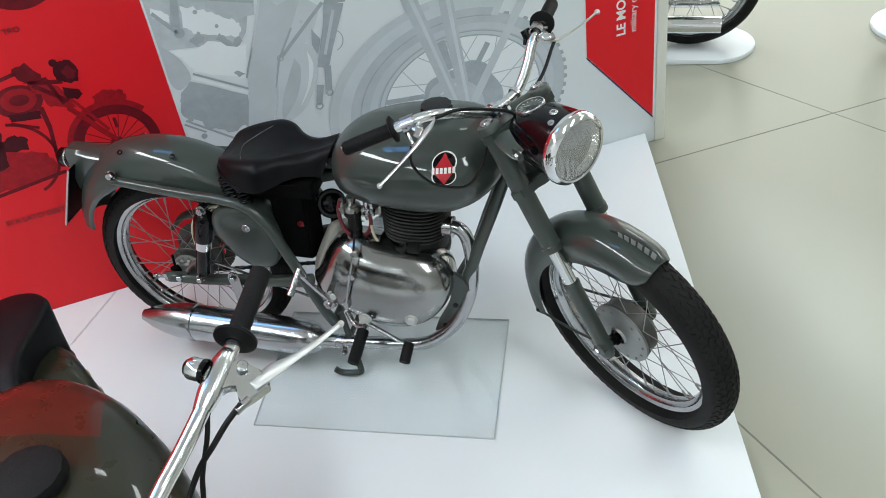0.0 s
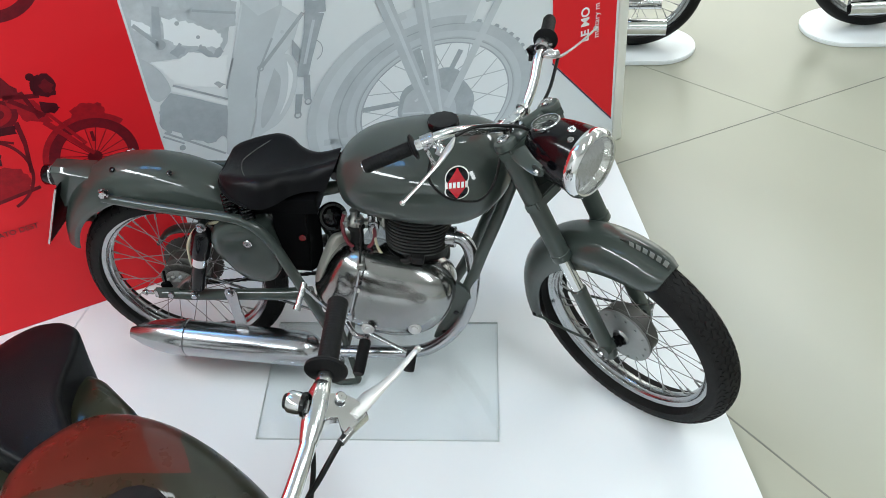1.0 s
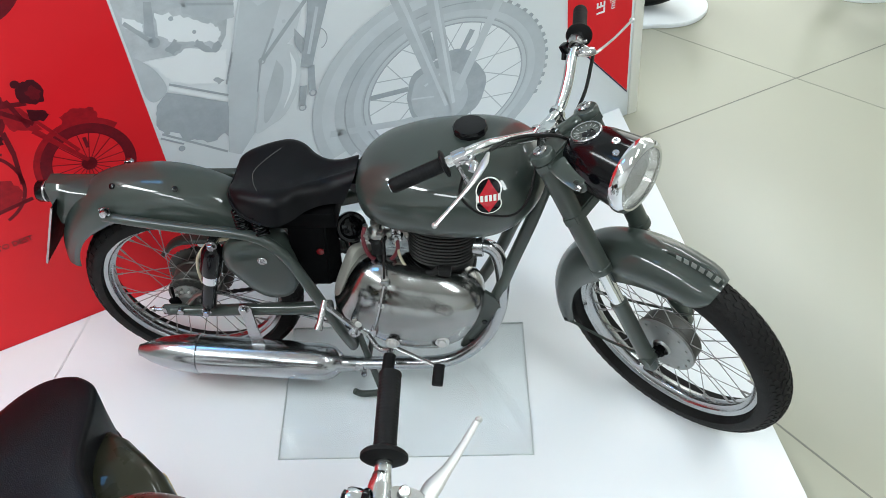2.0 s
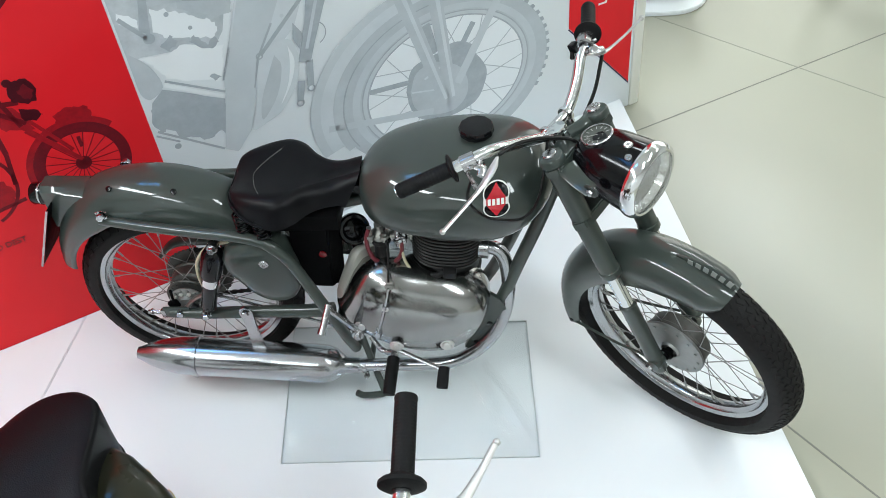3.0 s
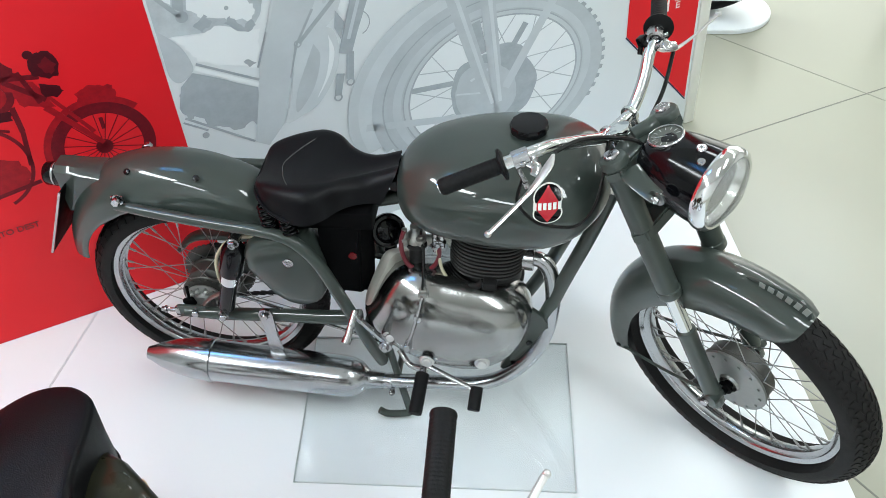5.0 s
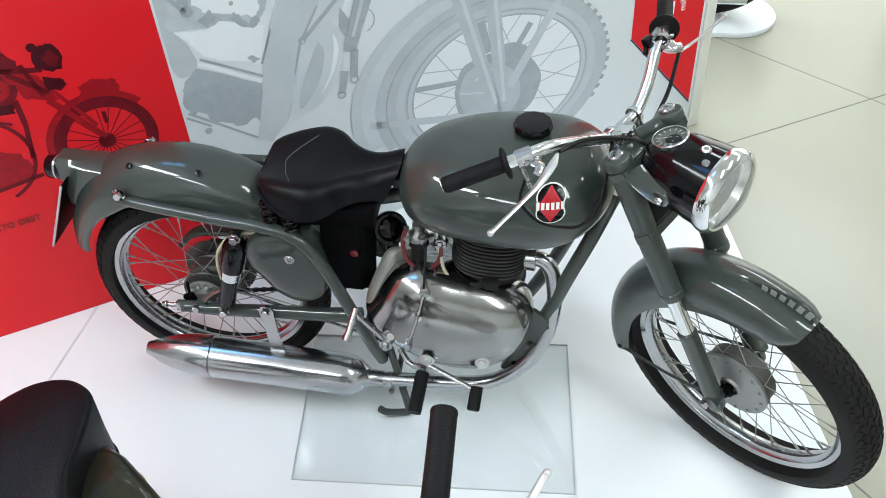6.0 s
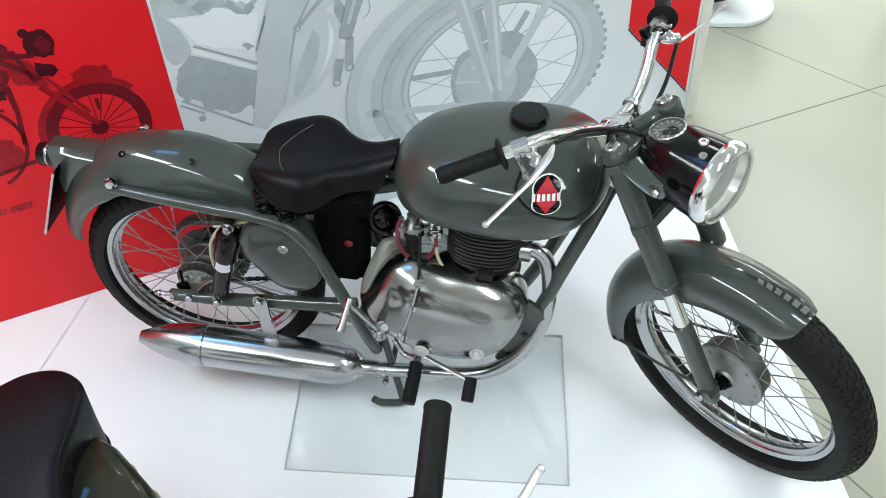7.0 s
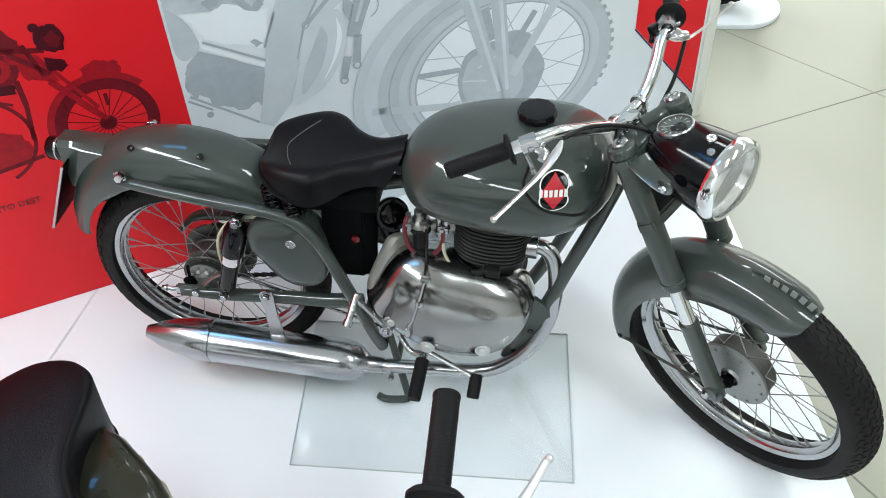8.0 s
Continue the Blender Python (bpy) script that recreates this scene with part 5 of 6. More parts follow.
# oval tool box
bm = bmesh.new()
OUT = [(0.164, 0.534), (0.174, 0.560), (0.198, 0.580), (0.237, 0.592), (0.286, 0.592), (0.320, 0.573), (0.338, 0.532), (0.348, 0.474), (0.343, 0.424), (0.319, 0.388), (0.286, 0.378), (0.255, 0.383), (0.221, 0.409), (0.191, 0.456), (0.168, 0.493)]
cxx, czz = 0.262, 0.490
sm = [V(x, 0, z) for x, z in OUT]
loop = spline(sm + [sm[0]], 4)[:-1]
rows = []
for y, sc in ((-0.055, 0.93), (-0.068, 0.985), (-0.110, 1.0), (-0.122, 0.98), (-0.130, 0.92), (-0.1345, 0.72), (-0.136, 0.4)):
    rows.append([V(cxx + (p.x - cxx) * sc, y, czz + (p.z - czz) * sc) for p in loop])
ring_skin(bm, rows)
tool = part("tool_box", bm, GREEN, bike, "rounded grey-green tool box", sharp=60)
bm = bmesh.new()
lathe(bm, [(0, 0), (0.0125, 0), (0.0125, 0.003), (0.010, 0.005), (0.004, 0.005), (0.004, 0.003), (0, 0.003)], axis_to((0.2735, -0.1355, 0.529), (0, -1, 0.05)), 18)
for i in range(6):
    a = i * math.pi / 3
    box(bm, (0.003, 0.003, 0.004), Matrix.Translation((0.2735 + 0.007 * math.cos(a), -0.140, 0.529 + 0.007 * math.sin(a))))
part("box_screw", bm, STEEL, tool)

# battery box, horn, carburettor
bm = bmesh.new()
plate(bm, [(0.325, -0.086), (0.421, -0.086), (0.447, -0.036), (0.325, -0.036)], 0.225, Matrix.Translation((0.383, -0.06, 0.390)) @ Matrix.Rotation(radians(5), 4, "Y") @ Matrix.Translation((-0.385, 0.06, 0)))
bmesh.ops.bevel(bm, geom=bm.edges[:], offset=0.004, segments=2, affect="EDGES")
bat = part("battery_box", bm, MATTE, bike, "black battery box")
bm = bmesh.new()
lathe(bm, [(0, 0), (0.010, 0), (0.010, 0.004), (0, 0.005)], axis_to((0.412, -0.085, 0.512), (0, -1, 0)), 14)
part("reflector_dot", bm, REDLENS, bat, "small dark red disc")
bm = bmesh.new()
tube(bm, [(0.438, -0.062, 0.615), (0.452, -0.060, 0.600), (0.456, -0.050, 0.575), (0.450, -0.045, 0.560)], 0.003, 8, 5)
part("wire_loop", bm, CABLE, bat)
bm = bmesh.new()
HM = axis_to((0.484, -0.020, 0.536), V(0.40, -0.78, 0.45))
lathe(bm, [(0, -0.03), (0.03, -0.03), (0.038, -0.012), (0.041, 0.0), (0.041, 0.010), (0.037, 0.014), (0.030, 0.014), (0.026, 0.008), (0.020, 0.012), (0, 0.014)], HM, 32)
part("horn", bm, BLACK, bike, "round black horn")
bm = bmesh.new()
rod(bm, (0.484, -0.016, 0.52), (0.486, -0.012, 0.43), 0.016, 14)
part("breather", bm, BLACK, bike)
bm = bmesh.new()
rod(bm, (0.556, -0.060, 0.470), (0.560, -0.060, 0.540), 0.0185, 20)
lathe(bm, [(0.0185, 0), (0.025, 0.002), (0.027, 0.010), (0.026, 0.016), (0.0185, 0.018)], axis_to((0.560, -0.060, 0.530), (0, 0, 1)), 20)
carb = part("carburettor", bm, IRON, bike, "black carburettor with alloy fittings")
bm = bmesh.new()
lathe(bm, [(0.024, 0), (0.025, 0.006), (0.022, 0.014), (0.014, 0.020), (0.010, 0.030), (0.012, 0.032), (0.012, 0.042), (0, 0.044)], axis_to((0.560, -0.060, 0.547), (0, 0, 1)), 20)
part("mixing_chamber", bm, CASTING, carb, "dull alloy mixing chamber")
bm = bmesh.new()
rod(bm, (0.560, -0.058, 0.540), (0.660, -0.040, 0.538), 0.014, 16)
lathe(bm, [(0.014, 0), (0.023, 0.001), (0.023, 0.007), (0.014, 0.008)], axis_to((0.630, -0.045, 0.538), (1, 0.1, 0)), 6)
part("intake", bm, CASTING, carb, "alloy intake stub")
for x, y, z, top, r, mat in ((0.606, -0.078, 0.530, 0.585, 0.0075, STEEL), (0.622, -0.082, 0.545, 0.598, 0.0060, STEEL), (0.538, -0.080, 0.548, 0.592, 0.0065, CASTING), (0.575, -0.088, 0.555, 0.580, 0.0070, CASTING)):
    bm = bmesh.new()
    rod(bm, (x, y, z), (x, y + 0.004, top), r, 10)
    lathe(bm, [(r, 0), (r * 1.6, 0.001), (r * 1.6, 0.008), (r, 0.009)], axis_to((x, y, z + 0.012), (0, 0, 1)), 6)
    part("fitting", bm, mat, carb)
bm = bmesh.new()
box(bm, (0.022, 0.014, 0.018), Matrix.Translation((0.614, -0.082, 0.560)), 0.003)
bolt(bm, (0.614, -0.090, 0.560), (0, -1, 0.2), 0.006, 0.006)
part("fuel_tap", bm, STEEL, carb, "small bright fuel tap")
bm = bmesh.new()
tube(bm, [(0.538, -0.080, 0.590), (0.529, -0.082, 0.560), (0.529, -0.084, 0.525), (0.541, -0.086, 0.490), (0.573, -0.088, 0.472), (0.600, -0.086, 0.490), (0.613, -0.084, 0.520), (0.614, -0.082, 0.560)], 0.0055, 10, 6)
part("fuel_hose", bm, HOSE, carb, "dark red fuel hose")
bm = bmesh.new()
tube(bm, [(0.606, -0.078, 0.560), (0.612, -0.084, 0.525), (0.618, -0.092, 0.490), (0.632, -0.100, 0.466), (0.655, -0.104, 0.452), (0.680, -0.106, 0.450)], 0.0040, 8, 6)
part("plug_lead", bm, CREAM, carb, "cream ignition lead")

# engine
def outline_shell(bm, outline, layers, c):
    pts = [V(x, 0, z) for x, z in outline]
    lp = spline(pts + [pts[0]], 4)[:-1]
    ring_skin(bm, [[V(c[0] + (p.x - c[0]) * sc + dx, y, c[1] + (p.z - c[1]) * sc + dz) for p in lp] for y, sc, dx, dz in layers])


CASE = [(0.424, 0.352), (0.450, 0.388), (0.482, 0.436), (0.520, 0.466), (0.580, 0.474), (0.665, 0.452), (0.740, 0.434), (0.796, 0.408), (0.824, 0.366), (0.822, 0.312), (0.792, 0.256), (0.735, 0.222), (0.665, 0.214), (0.595, 0.226), (0.530, 0.254), (0.474, 0.292), (0.436, 0.328)]
bm = bmesh.new()
outline_shell(bm, CASE, [(0.13, 0.50, 0, -0.02), (0.10, 0.62, 0, -0.02), (0.03, 0.70, 0.01, -0.015), (-0.015, 0.80, 0.01, -0.008), (-0.040, 0.93, 0.004, 0), (-0.060, 0.985, 0, 0), (-0.085, 1.0, 0, 0), (-0.110, 0.985, 0, -0.002), (-0.132, 0.950, 0, -0.007), (-0.150, 0.890, 0, -0.014), (-0.164, 0.810, 0, -0.022), (-0.175, 0.700, 0, -0.029), (-0.183, 0.56, 0, -0.034), (-0.188, 0.38, 0, -0.038), (-0.190, 0.18, 0, -0.040)], (0.640, 0.330))
engine = part("engine", bm, ALLOY, bike, "polished aluminium engine unit with domed covers", pose(0, 0, 0.013), sharp=60)
bm = bmesh.new()
inner = spline([(0.535, -0.040, 0.476), (0.505, -0.056, 0.472), (0.482, -0.084, 0.440), (0.456, -0.110, 0.388), (0.446, -0.118, 0.355)], 4)
outer = spline([(0.514, -0.028, 0.478), (0.480, -0.042, 0.474), (0.457, -0.062, 0.438), (0.432, -0.088, 0.384), (0.426, -0.098, 0.354)], 4)
rings = []
for p, q in zip(inner, outer):
    down = V(0.030, 0.030, -0.020)
    mid = (p + q) / 2 + V(-0.002, -0.003, 0.004)
    rings.append([p + down, p, p * 0.75 + mid * 0.25 + V(-0.001, -0.002, 0.003), mid, q * 0.75 + mid * 0.25 + V(-0.001, -0.001, 0.002), q, q + down])
ring_skin(bm, rings)
part("gearbox_band", bm, PALECAST, engine, "pale matt cast band round the gearbox", sharp=50)
for x, y, z in ((0.712, -0.176, 0.259), (0.580, -0.176, 0.256), (0.496, -0.160, 0.318)):
    bm = bmesh.new()
    lathe(bm, [(0.021, -0.03), (0.019, 0.0), (0.0165, 0.004), (0.013, 0.0045), (0.0115, 0.002), (0.0105, 0.002), (0.0105, 0.007), (0.008, 0.009), (0, 0.009)], axis_to((x, y - 0.010, z), (0, -1, 0.12)), 24)
    part("boss", bm, BRIGHT, engine)
for x, z in ((0.655, 0.305), (0.605, 0.272), (0.570, 0.400)):
    bm = bmesh.new()
    lathe(bm, [(0, 0), (0.007, 0), (0.007, 0.002), (0, 0.003)], axis_to((x, -0.186, z), (0, -1, 0.1)), 12)
    part("screw", bm, BRIGHT, engine)
bm = bmesh.new()
lathe(bm, [(0.010, 0), (0.009, 0.012), (0.006, 0.014), (0.005, 0.024), (0, 0.025)], axis_to((0.584, -0.158, 0.462), (0, -0.2, 1)), 14)
box(bm, (0.022, 0.010, 0.014), Matrix.Translation((0.584, -0.170, 0.466)), 0.003)
part("cable_stop", bm, CASTING, engine, "small cast cable stop")
bm = bmesh.new()
tube(bm, [(0.583, -0.178, 0.468), (0.572, -0.192, 0.425), (0.556, -0.196, 0.37), (0.540, -0.194, 0.315)], 0.0034, 8, 5)
lathe(bm, [(0.0034, 0), (0.006, 0.001), (0.006, 0.012), (0.0034, 0.013)], axis_to((0.570, -0.193, 0.420), (-0.25, -0.05, -1)), 6)
box(bm, (0.014, 0.014, 0.026), Matrix.Translation((0.538, -0.192, 0.306)), 0.003)
part("clutch_rod", bm, STEEL, engine, "steel clutch arm and rod")
bm = bmesh.new()
tube(bm, [(0.584, -0.168, 0.480), (0.585, -0.150, 0.505), (0.582, -0.105, 0.535), (0.575, -0.075, 0.57), (0.60, -0.06, 0.63)], 0.0030, 8, 5)
part("clutch_cable", bm, CABLE, engine)

# cylinder with its fins
bm = bmesh.new()
CM = Matrix.Translation((0.710, -0.014, 0.396)) @ Matrix.Rotation(radians(6), 4, "Y")


def fin(bm, z, r, t, e=2.5):
    rows = []
    for zz, rr in ((z - t, r * 0.98), (z - t * 0.5, r), (z + t * 0.5, r), (z + t, r * 0.98)):
        rows.append([CM @ V(rr * math.copysign(abs(math.cos(a)) ** (2 / e), math.cos(a)), rr * math.copysign(abs(math.sin(a)) ** (2 / e), math.sin(a)), zz) for a in (2 * math.pi * i / 48 for i in range(48))])
    ring_skin(bm, rows)


lathe(bm, [(0.082, -0.03), (0.086, 0.02), (0.084, 0.05), (0.082, 0.22), (0, 0.22)], CM, 36)
lathe(bm, [(0.090, 0.0), (0.092, 0.006), (0.092, 0.018), (0.086, 0.024)], CM, 36)
cyl = part("cylinder", bm, IRON, bike, "black finned cylinder", sharp=30)
for i in range(12):
    bm = bmesh.new()
    fin(bm, 0.072 + 0.0118 * i, 0.0885 + 0.0006 * i, 0.0026)
    part("fin", bm, FIN, cyl, sharp=30)
bm = bmesh.new()
box(bm, (0.034, 0.024, 0.022), CM @ Matrix.Translation((0.012, -0.096, 0.066)), 0.005)
tube(bm, [(0.678, -0.106, 0.450), (0.700, -0.112, 0.456), (0.715, -0.110, 0.470)], 0.008, 10, 4)
part("spark_cap", bm, IRON, cyl, "black spark plug cap")

# exhaust
bm = bmesh.new()
tube(bm, [(0.790, -0.042, 0.489), (0.836, -0.048, 0.488), (0.860, -0.055, 0.467), (0.871, -0.066, 0.420), (0.872, -0.078, 0.360), (0.858, -0.094, 0.284), (0.822, -0.108, 0.208), (0.766, -0.120, 0.152), (0.695, -0.128, 0.122), (0.560, -0.132, 0.119), (0.430, -0.134, 0.118)], 0.0185, 18, 7)
pipe = part("exhaust_pipe", bm, SILENCER, bike, "chrome exhaust pipe")
bm = bmesh.new()
lathe(bm, [(0.018, -0.012), (0.030, -0.012), (0.030, 0.012), (0.018, 0.014)], axis_to((0.815, -0.045, 0.488), (1, -0.1, 0)), 10)
part("exhaust_nut", bm, STEEL, pipe)
bm = bmesh.new()
MA, MB = V(0.452, -0.134, 0.116), V(-0.172, -0.130, 0.172)
MM = axis_to(MA, MB - MA)
lathe(bm, [(0.0, 0.0), (0.022, 0.0), (0.0225, 0.035), (0.030, 0.045), (0.044, 0.062), (0.052, 0.085), (0.054, 0.11), (0.054, 0.445), (0.0590, 0.447), (0.0590, 0.454), (0.0545, 0.456), (0.0535, 0.50), (0.045, 0.545), (0.033, 0.585), (0.020, 0.612), (0.017, 0.622), (0.013, 0.622), (0.012, 0.60), (0, 0.60)], MM, 40)
muf = part("silencer", bm, SILENCER, bike, "chrome torpedo silencer")
bm = bmesh.new()
lathe(bm, [(0.0195, 0.0), (0.0215, 0.001), (0.0215, 0.012), (0.0195, 0.013)], axis_to((0.462, -0.134, 0.116), (1, 0, 0)), 20)
box(bm, (0.012, 0.012, 0.03), Matrix.Translation((0.470, -0.136, 0.088)), 0.002)
bolt(bm, (0.470, -0.146, 0.082), (0, -1, 0), 0.006, 0.006)
part("clamp", bm, STEEL, muf)
bm = bmesh.new()
plate(bm, [(0.163, 0.343), (0.169, 0.356), (0.181, 0.361), (0.193, 0.356), (0.199, 0.343), (0.198, 0.29), (0.204, 0.165), (0.168, 0.165), (0.168, 0.29)], 0.006, Matrix.Translation((0, -0.126, 0)) @ Matrix.Rotation(radians(90), 4, "X"))
hanger = part("silencer_bracket", bm, STEEL, muf, "dull steel silencer bracket")
bm = bmesh.new()
bolt(bm, (0.181, -0.134, 0.343), (0, -1, 0), 0.009, 0.008)
part("bracket_bolt", bm, STEEL, hanger)

# frame tubes
for s in (-1, 1):
    bm = bmesh.new()
    tube(bm, [(0.992, 0.034 * s, 0.685), (0.948, 0.056 * s, 0.572), (0.900, 0.072 * s, 0.455), (0.862, 0.082 * s, 0.354), (0.820, 0.090 * s, 0.260), (0.780, 0.092 * s, 0.190)], 0.0170, 16, 5)
    plate(bm, [(0.826, 0.376), (0.852, 0.352), (0.866, 0.315), (0.852, 0.265), (0.790, 0.150), (0.748, 0.160), (0.766, 0.205), (0.800, 0.265), (0.818, 0.320)], 0.006, Matrix.Translation((0, (0.100 if s < 0 else -0.094) * s, 0)) @ Matrix.Rotation(radians(90), 4, "X"))
    part("down_tube", bm, GREEN, bike, "grey-green front down tube")
    for bx_, bz_ in ((0.820, 0.262), (0.782, 0.186)):
        bm = bmesh.new()
        bolt(bm, (bx_, 0.102 * s, bz_), (0, s, 0), 0.008, 0.009)
        part("engine_bolt", bm, BLACK, bike)
bm = bmesh.new()
tube(bm, [(0.95, 0, 0.70), (0.75, 0, 0.665), (0.55, 0, 0.63), (0.40, 0, 0.60), (0.25, 0, 0.59)], 0.018, 14, 5)
part("top_tube", bm, GREEN, bike)
for x, y, z, r in ((0.25, 0.115, 0.592, 0.011), (0.43, 0.14, 0.30, 0.013), (0.452, 0.12, 0.18, 0.013)):
    bm = bmesh.new()
    rod(bm, (x, -y, z), (x, y, z), r, 12)
    part("cross_tube", bm, GREEN, bike)

# kick starter, foot rests and pedal
bm = bmesh.new()
tube(bm, [(0.484, -0.172, 0.314), (0.460, -0.194, 0.378), (0.431, -0.206, 0.440)], [0.012, 0.009, 0.009], 10, 5, 0.8)
lathe(bm, [(0, -0.012), (0.016, -0.012), (0.016, 0.012), (0, 0.012)], axis_to((0.484, -0.176, 0.312), (0, -1, 0)), 16)
kick = part("kick_starter", bm, STEEL, bike, "chrome kick starter lever")
bm = bmesh.new()
rod(bm, (0.431, -0.198, 0.447), (0.417, -0.250, 0.407), 0.0085, 14)
rod(bm, (0.4185, -0.246, 0.4105), (0.4145, -0.257, 0.402), 0.0105, 14)
part("kick_pedal", bm, STEEL, kick)
bm = bmesh.new()
bolt(bm, (0.484, -0.188, 0.312), (0, -1, 0), 0.009, 0.010)
part("kick_bolt", bm, STEEL, kick)
for s in (-1, 1):
    bm = bmesh.new()
    rod(bm, (0.568, 0.12 * s, 0.220), (0.568, 0.19 * s, 0.222), 0.010, 12)
    rest = part("foot_rest", bm, STEEL, bike, "folding foot rest")
    bm = bmesh.new()
    a, b = V(0.567, 0.188 * s, 0.222), V(0.558, 0.282 * s, 0.186)
    d = (b - a).normalized()
    L = (b - a).length
    lathe(bm, [(0, 0), (0.016, 0.0), (0.017, 0.003)] + [q for i in range(8) for q in ((0.0165, 0.006 + i * (L - 0.012) / 8), (0.0172, 0.009 + i * (L - 0.012) / 8))] + [(0.016, L), (0, L)], axis_to(a, d), 16)
    part("rubber", bm, RUBBER, rest, "black foot rest rubber")
bm = bmesh.new()
tube(bm, [(0.500, -0.12, 0.225), (0.530, -0.15, 0.205), (0.570, -0.165, 0.212)], 0.008, 10, 5)
tube(bm, [(0.578, -0.185, 0.252), (0.636, -0.195, 0.222), (0.696, -0.206, 0.192)], 0.0065, 10, 5, 0.7)
ped = part("brake_pedal", bm, STEEL, bike, "steel brake pedal lever")
bm = bmesh.new()
a, b = V(0.699, -0.200, 0.196), V(0.694, -0.252, 0.168)
lathe(bm, [(0, 0), (0.0145, 0), (0.0155, 0.004), (0.0155, 0.052), (0.0145, 0.057), (0, 0.057)], axis_to(a, b - a), 16)
part("rubber", bm, RUBBER, ped, "black pedal rubber")
bm = bmesh.new()
for s in (-1, 1):
    tube(bm, [(0.470, 0.105 * s, 0.205), (0.492, 0.125 * s, 0.10), (0.512, 0.150 * s, 0.026)], 0.0095, 10, 4)
    tube(bm, [(0.512, 0.150 * s, 0.030), (0.512, 0.155 * s, 0.016), (0.490, 0.160 * s, 0.0155), (0.455, 0.163 * s, 0.0165), (0.437, 0.164 * s, 0.030)], 0.0095, 10, 5)
rod(bm, (0.486, -0.12, 0.12), (0.486, 0.12, 0.12), 0.008, 10)
part("centre_stand", bm, GREEN, bike, "grey-green tubular centre stand")


# ---- the camouflaged motorcycle beside it ----
CB = pose(0.50, -1.235, 0, 0, 0, -37)
CBI = CB.inverted()
camo = thing("motorcycle", "olive and red-brown camouflage painted motorcycle with chrome handlebar", "motorcycle", CB)


def camo_paint():
    m = OLIVE.copy()
    m.name = "two_tone_camouflage_paint"
    n, k = m.node_tree.nodes, m.node_tree.links
    p = n["Principled BSDF"]
    old = p.inputs["Base Color"].links[0].from_socket
    co, sep, nz = n.new("ShaderNodeTexCoord"), n.new("ShaderNodeSeparateXYZ"), n.new("ShaderNodeTexNoise")
    nz.inputs["Scale"].default_value = 9
    k.new(co.outputs["Object"], sep.inputs[0])
    k.new(co.outputs["Object"], nz.inputs["Vector"])
    def calc(op, a, b, c=0.0):
        q = n.new("ShaderNodeMath")
        q.operation = op
        for slot, v in zip(q.inputs, (a, b, c)):
            if isinstance(v, float):
                slot.default_value = v
            else:
                k.new(v, slot)
        return q.outputs[0]

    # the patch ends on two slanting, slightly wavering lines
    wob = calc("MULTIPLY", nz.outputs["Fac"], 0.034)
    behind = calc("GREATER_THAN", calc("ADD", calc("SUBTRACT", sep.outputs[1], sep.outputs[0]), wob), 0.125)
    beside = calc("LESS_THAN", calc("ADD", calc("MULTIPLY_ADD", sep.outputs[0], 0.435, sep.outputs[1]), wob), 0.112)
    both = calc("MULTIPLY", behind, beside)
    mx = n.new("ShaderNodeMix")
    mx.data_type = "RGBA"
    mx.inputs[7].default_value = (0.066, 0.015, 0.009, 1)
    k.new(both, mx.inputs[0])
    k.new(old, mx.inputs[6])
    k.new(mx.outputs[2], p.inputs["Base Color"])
    return m


def cpart(name, bm, mat, label="", parent=None, sharp=38):
    """A part of the camouflaged motorcycle, shaped in world places."""
    if parent is None:
        return part(name, bm, mat, camo, label, CBI, sharp)
    return part(name, bm, mat, parent, label, None, sharp)


bm = bmesh.new()
ring_skin(bm, lofted([(-0.345, 0.800, 0.720, 0.030), (-0.335, 0.830, 0.690, 0.080), (-0.29, 0.868, 0.660, 0.130), (-0.20, 0.902, 0.640, 0.165), (-0.09, 0.924, 0.640, 0.182), (0.05, 0.930, 0.640, 0.184), (0.16, 0.920, 0.655, 0.162), (0.235, 0.892, 0.70, 0.110), (0.262, 0.86, 0.75, 0.03)]))
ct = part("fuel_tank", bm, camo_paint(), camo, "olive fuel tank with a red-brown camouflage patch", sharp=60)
bm = bmesh.new()
rows = []
for z, r in ((-0.006, 0.050), (0.002, 0.055), (0.016, 0.056), (0.024, 0.052), (0.027, 0.040)):
    rows.append([V(0.012 + r * (1 + 0.012 * math.cos(14 * a)) * math.cos(a), -0.01 + r * (1 + 0.012 * math.cos(14 * a)) * math.sin(a), 0.926 + z) for a in (2 * math.pi * i / 84 for i in range(84))])
ring_skin(bm, rows)
part("filler_cap", bm, RUBBER, ct, "black round filler cap")
bm = bmesh.new()
rows = saddle(camo, bm, [(-0.730, 0.735, 0.69, 0.035), (-0.718, 0.760, 0.665, 0.085), (-0.700, 0.772, 0.640, 0.140), (-0.668, 0.779, 0.625, 0.176), (-0.635, 0.783, 0.616, 0.190), (-0.598, 0.783, 0.616, 0.189), (-0.558, 0.779, 0.620, 0.156), (-0.490, 0.772, 0.642, 0.086), (-0.425, 0.762, 0.660, 0.060), (-0.385, 0.750, 0.675, 0.045)], 0.005, 0.014, 0.97)
cs = part("saddle", bm, LEATHER, camo, "black leather saddle", sharp=50)
bm = bmesh.new()
tube(bm, [r[26] + V(0, 0, 0.003) for r in rows[8:-6:3]], 0.004, 8, 4)
part("piping", bm, LEATHER, cs)
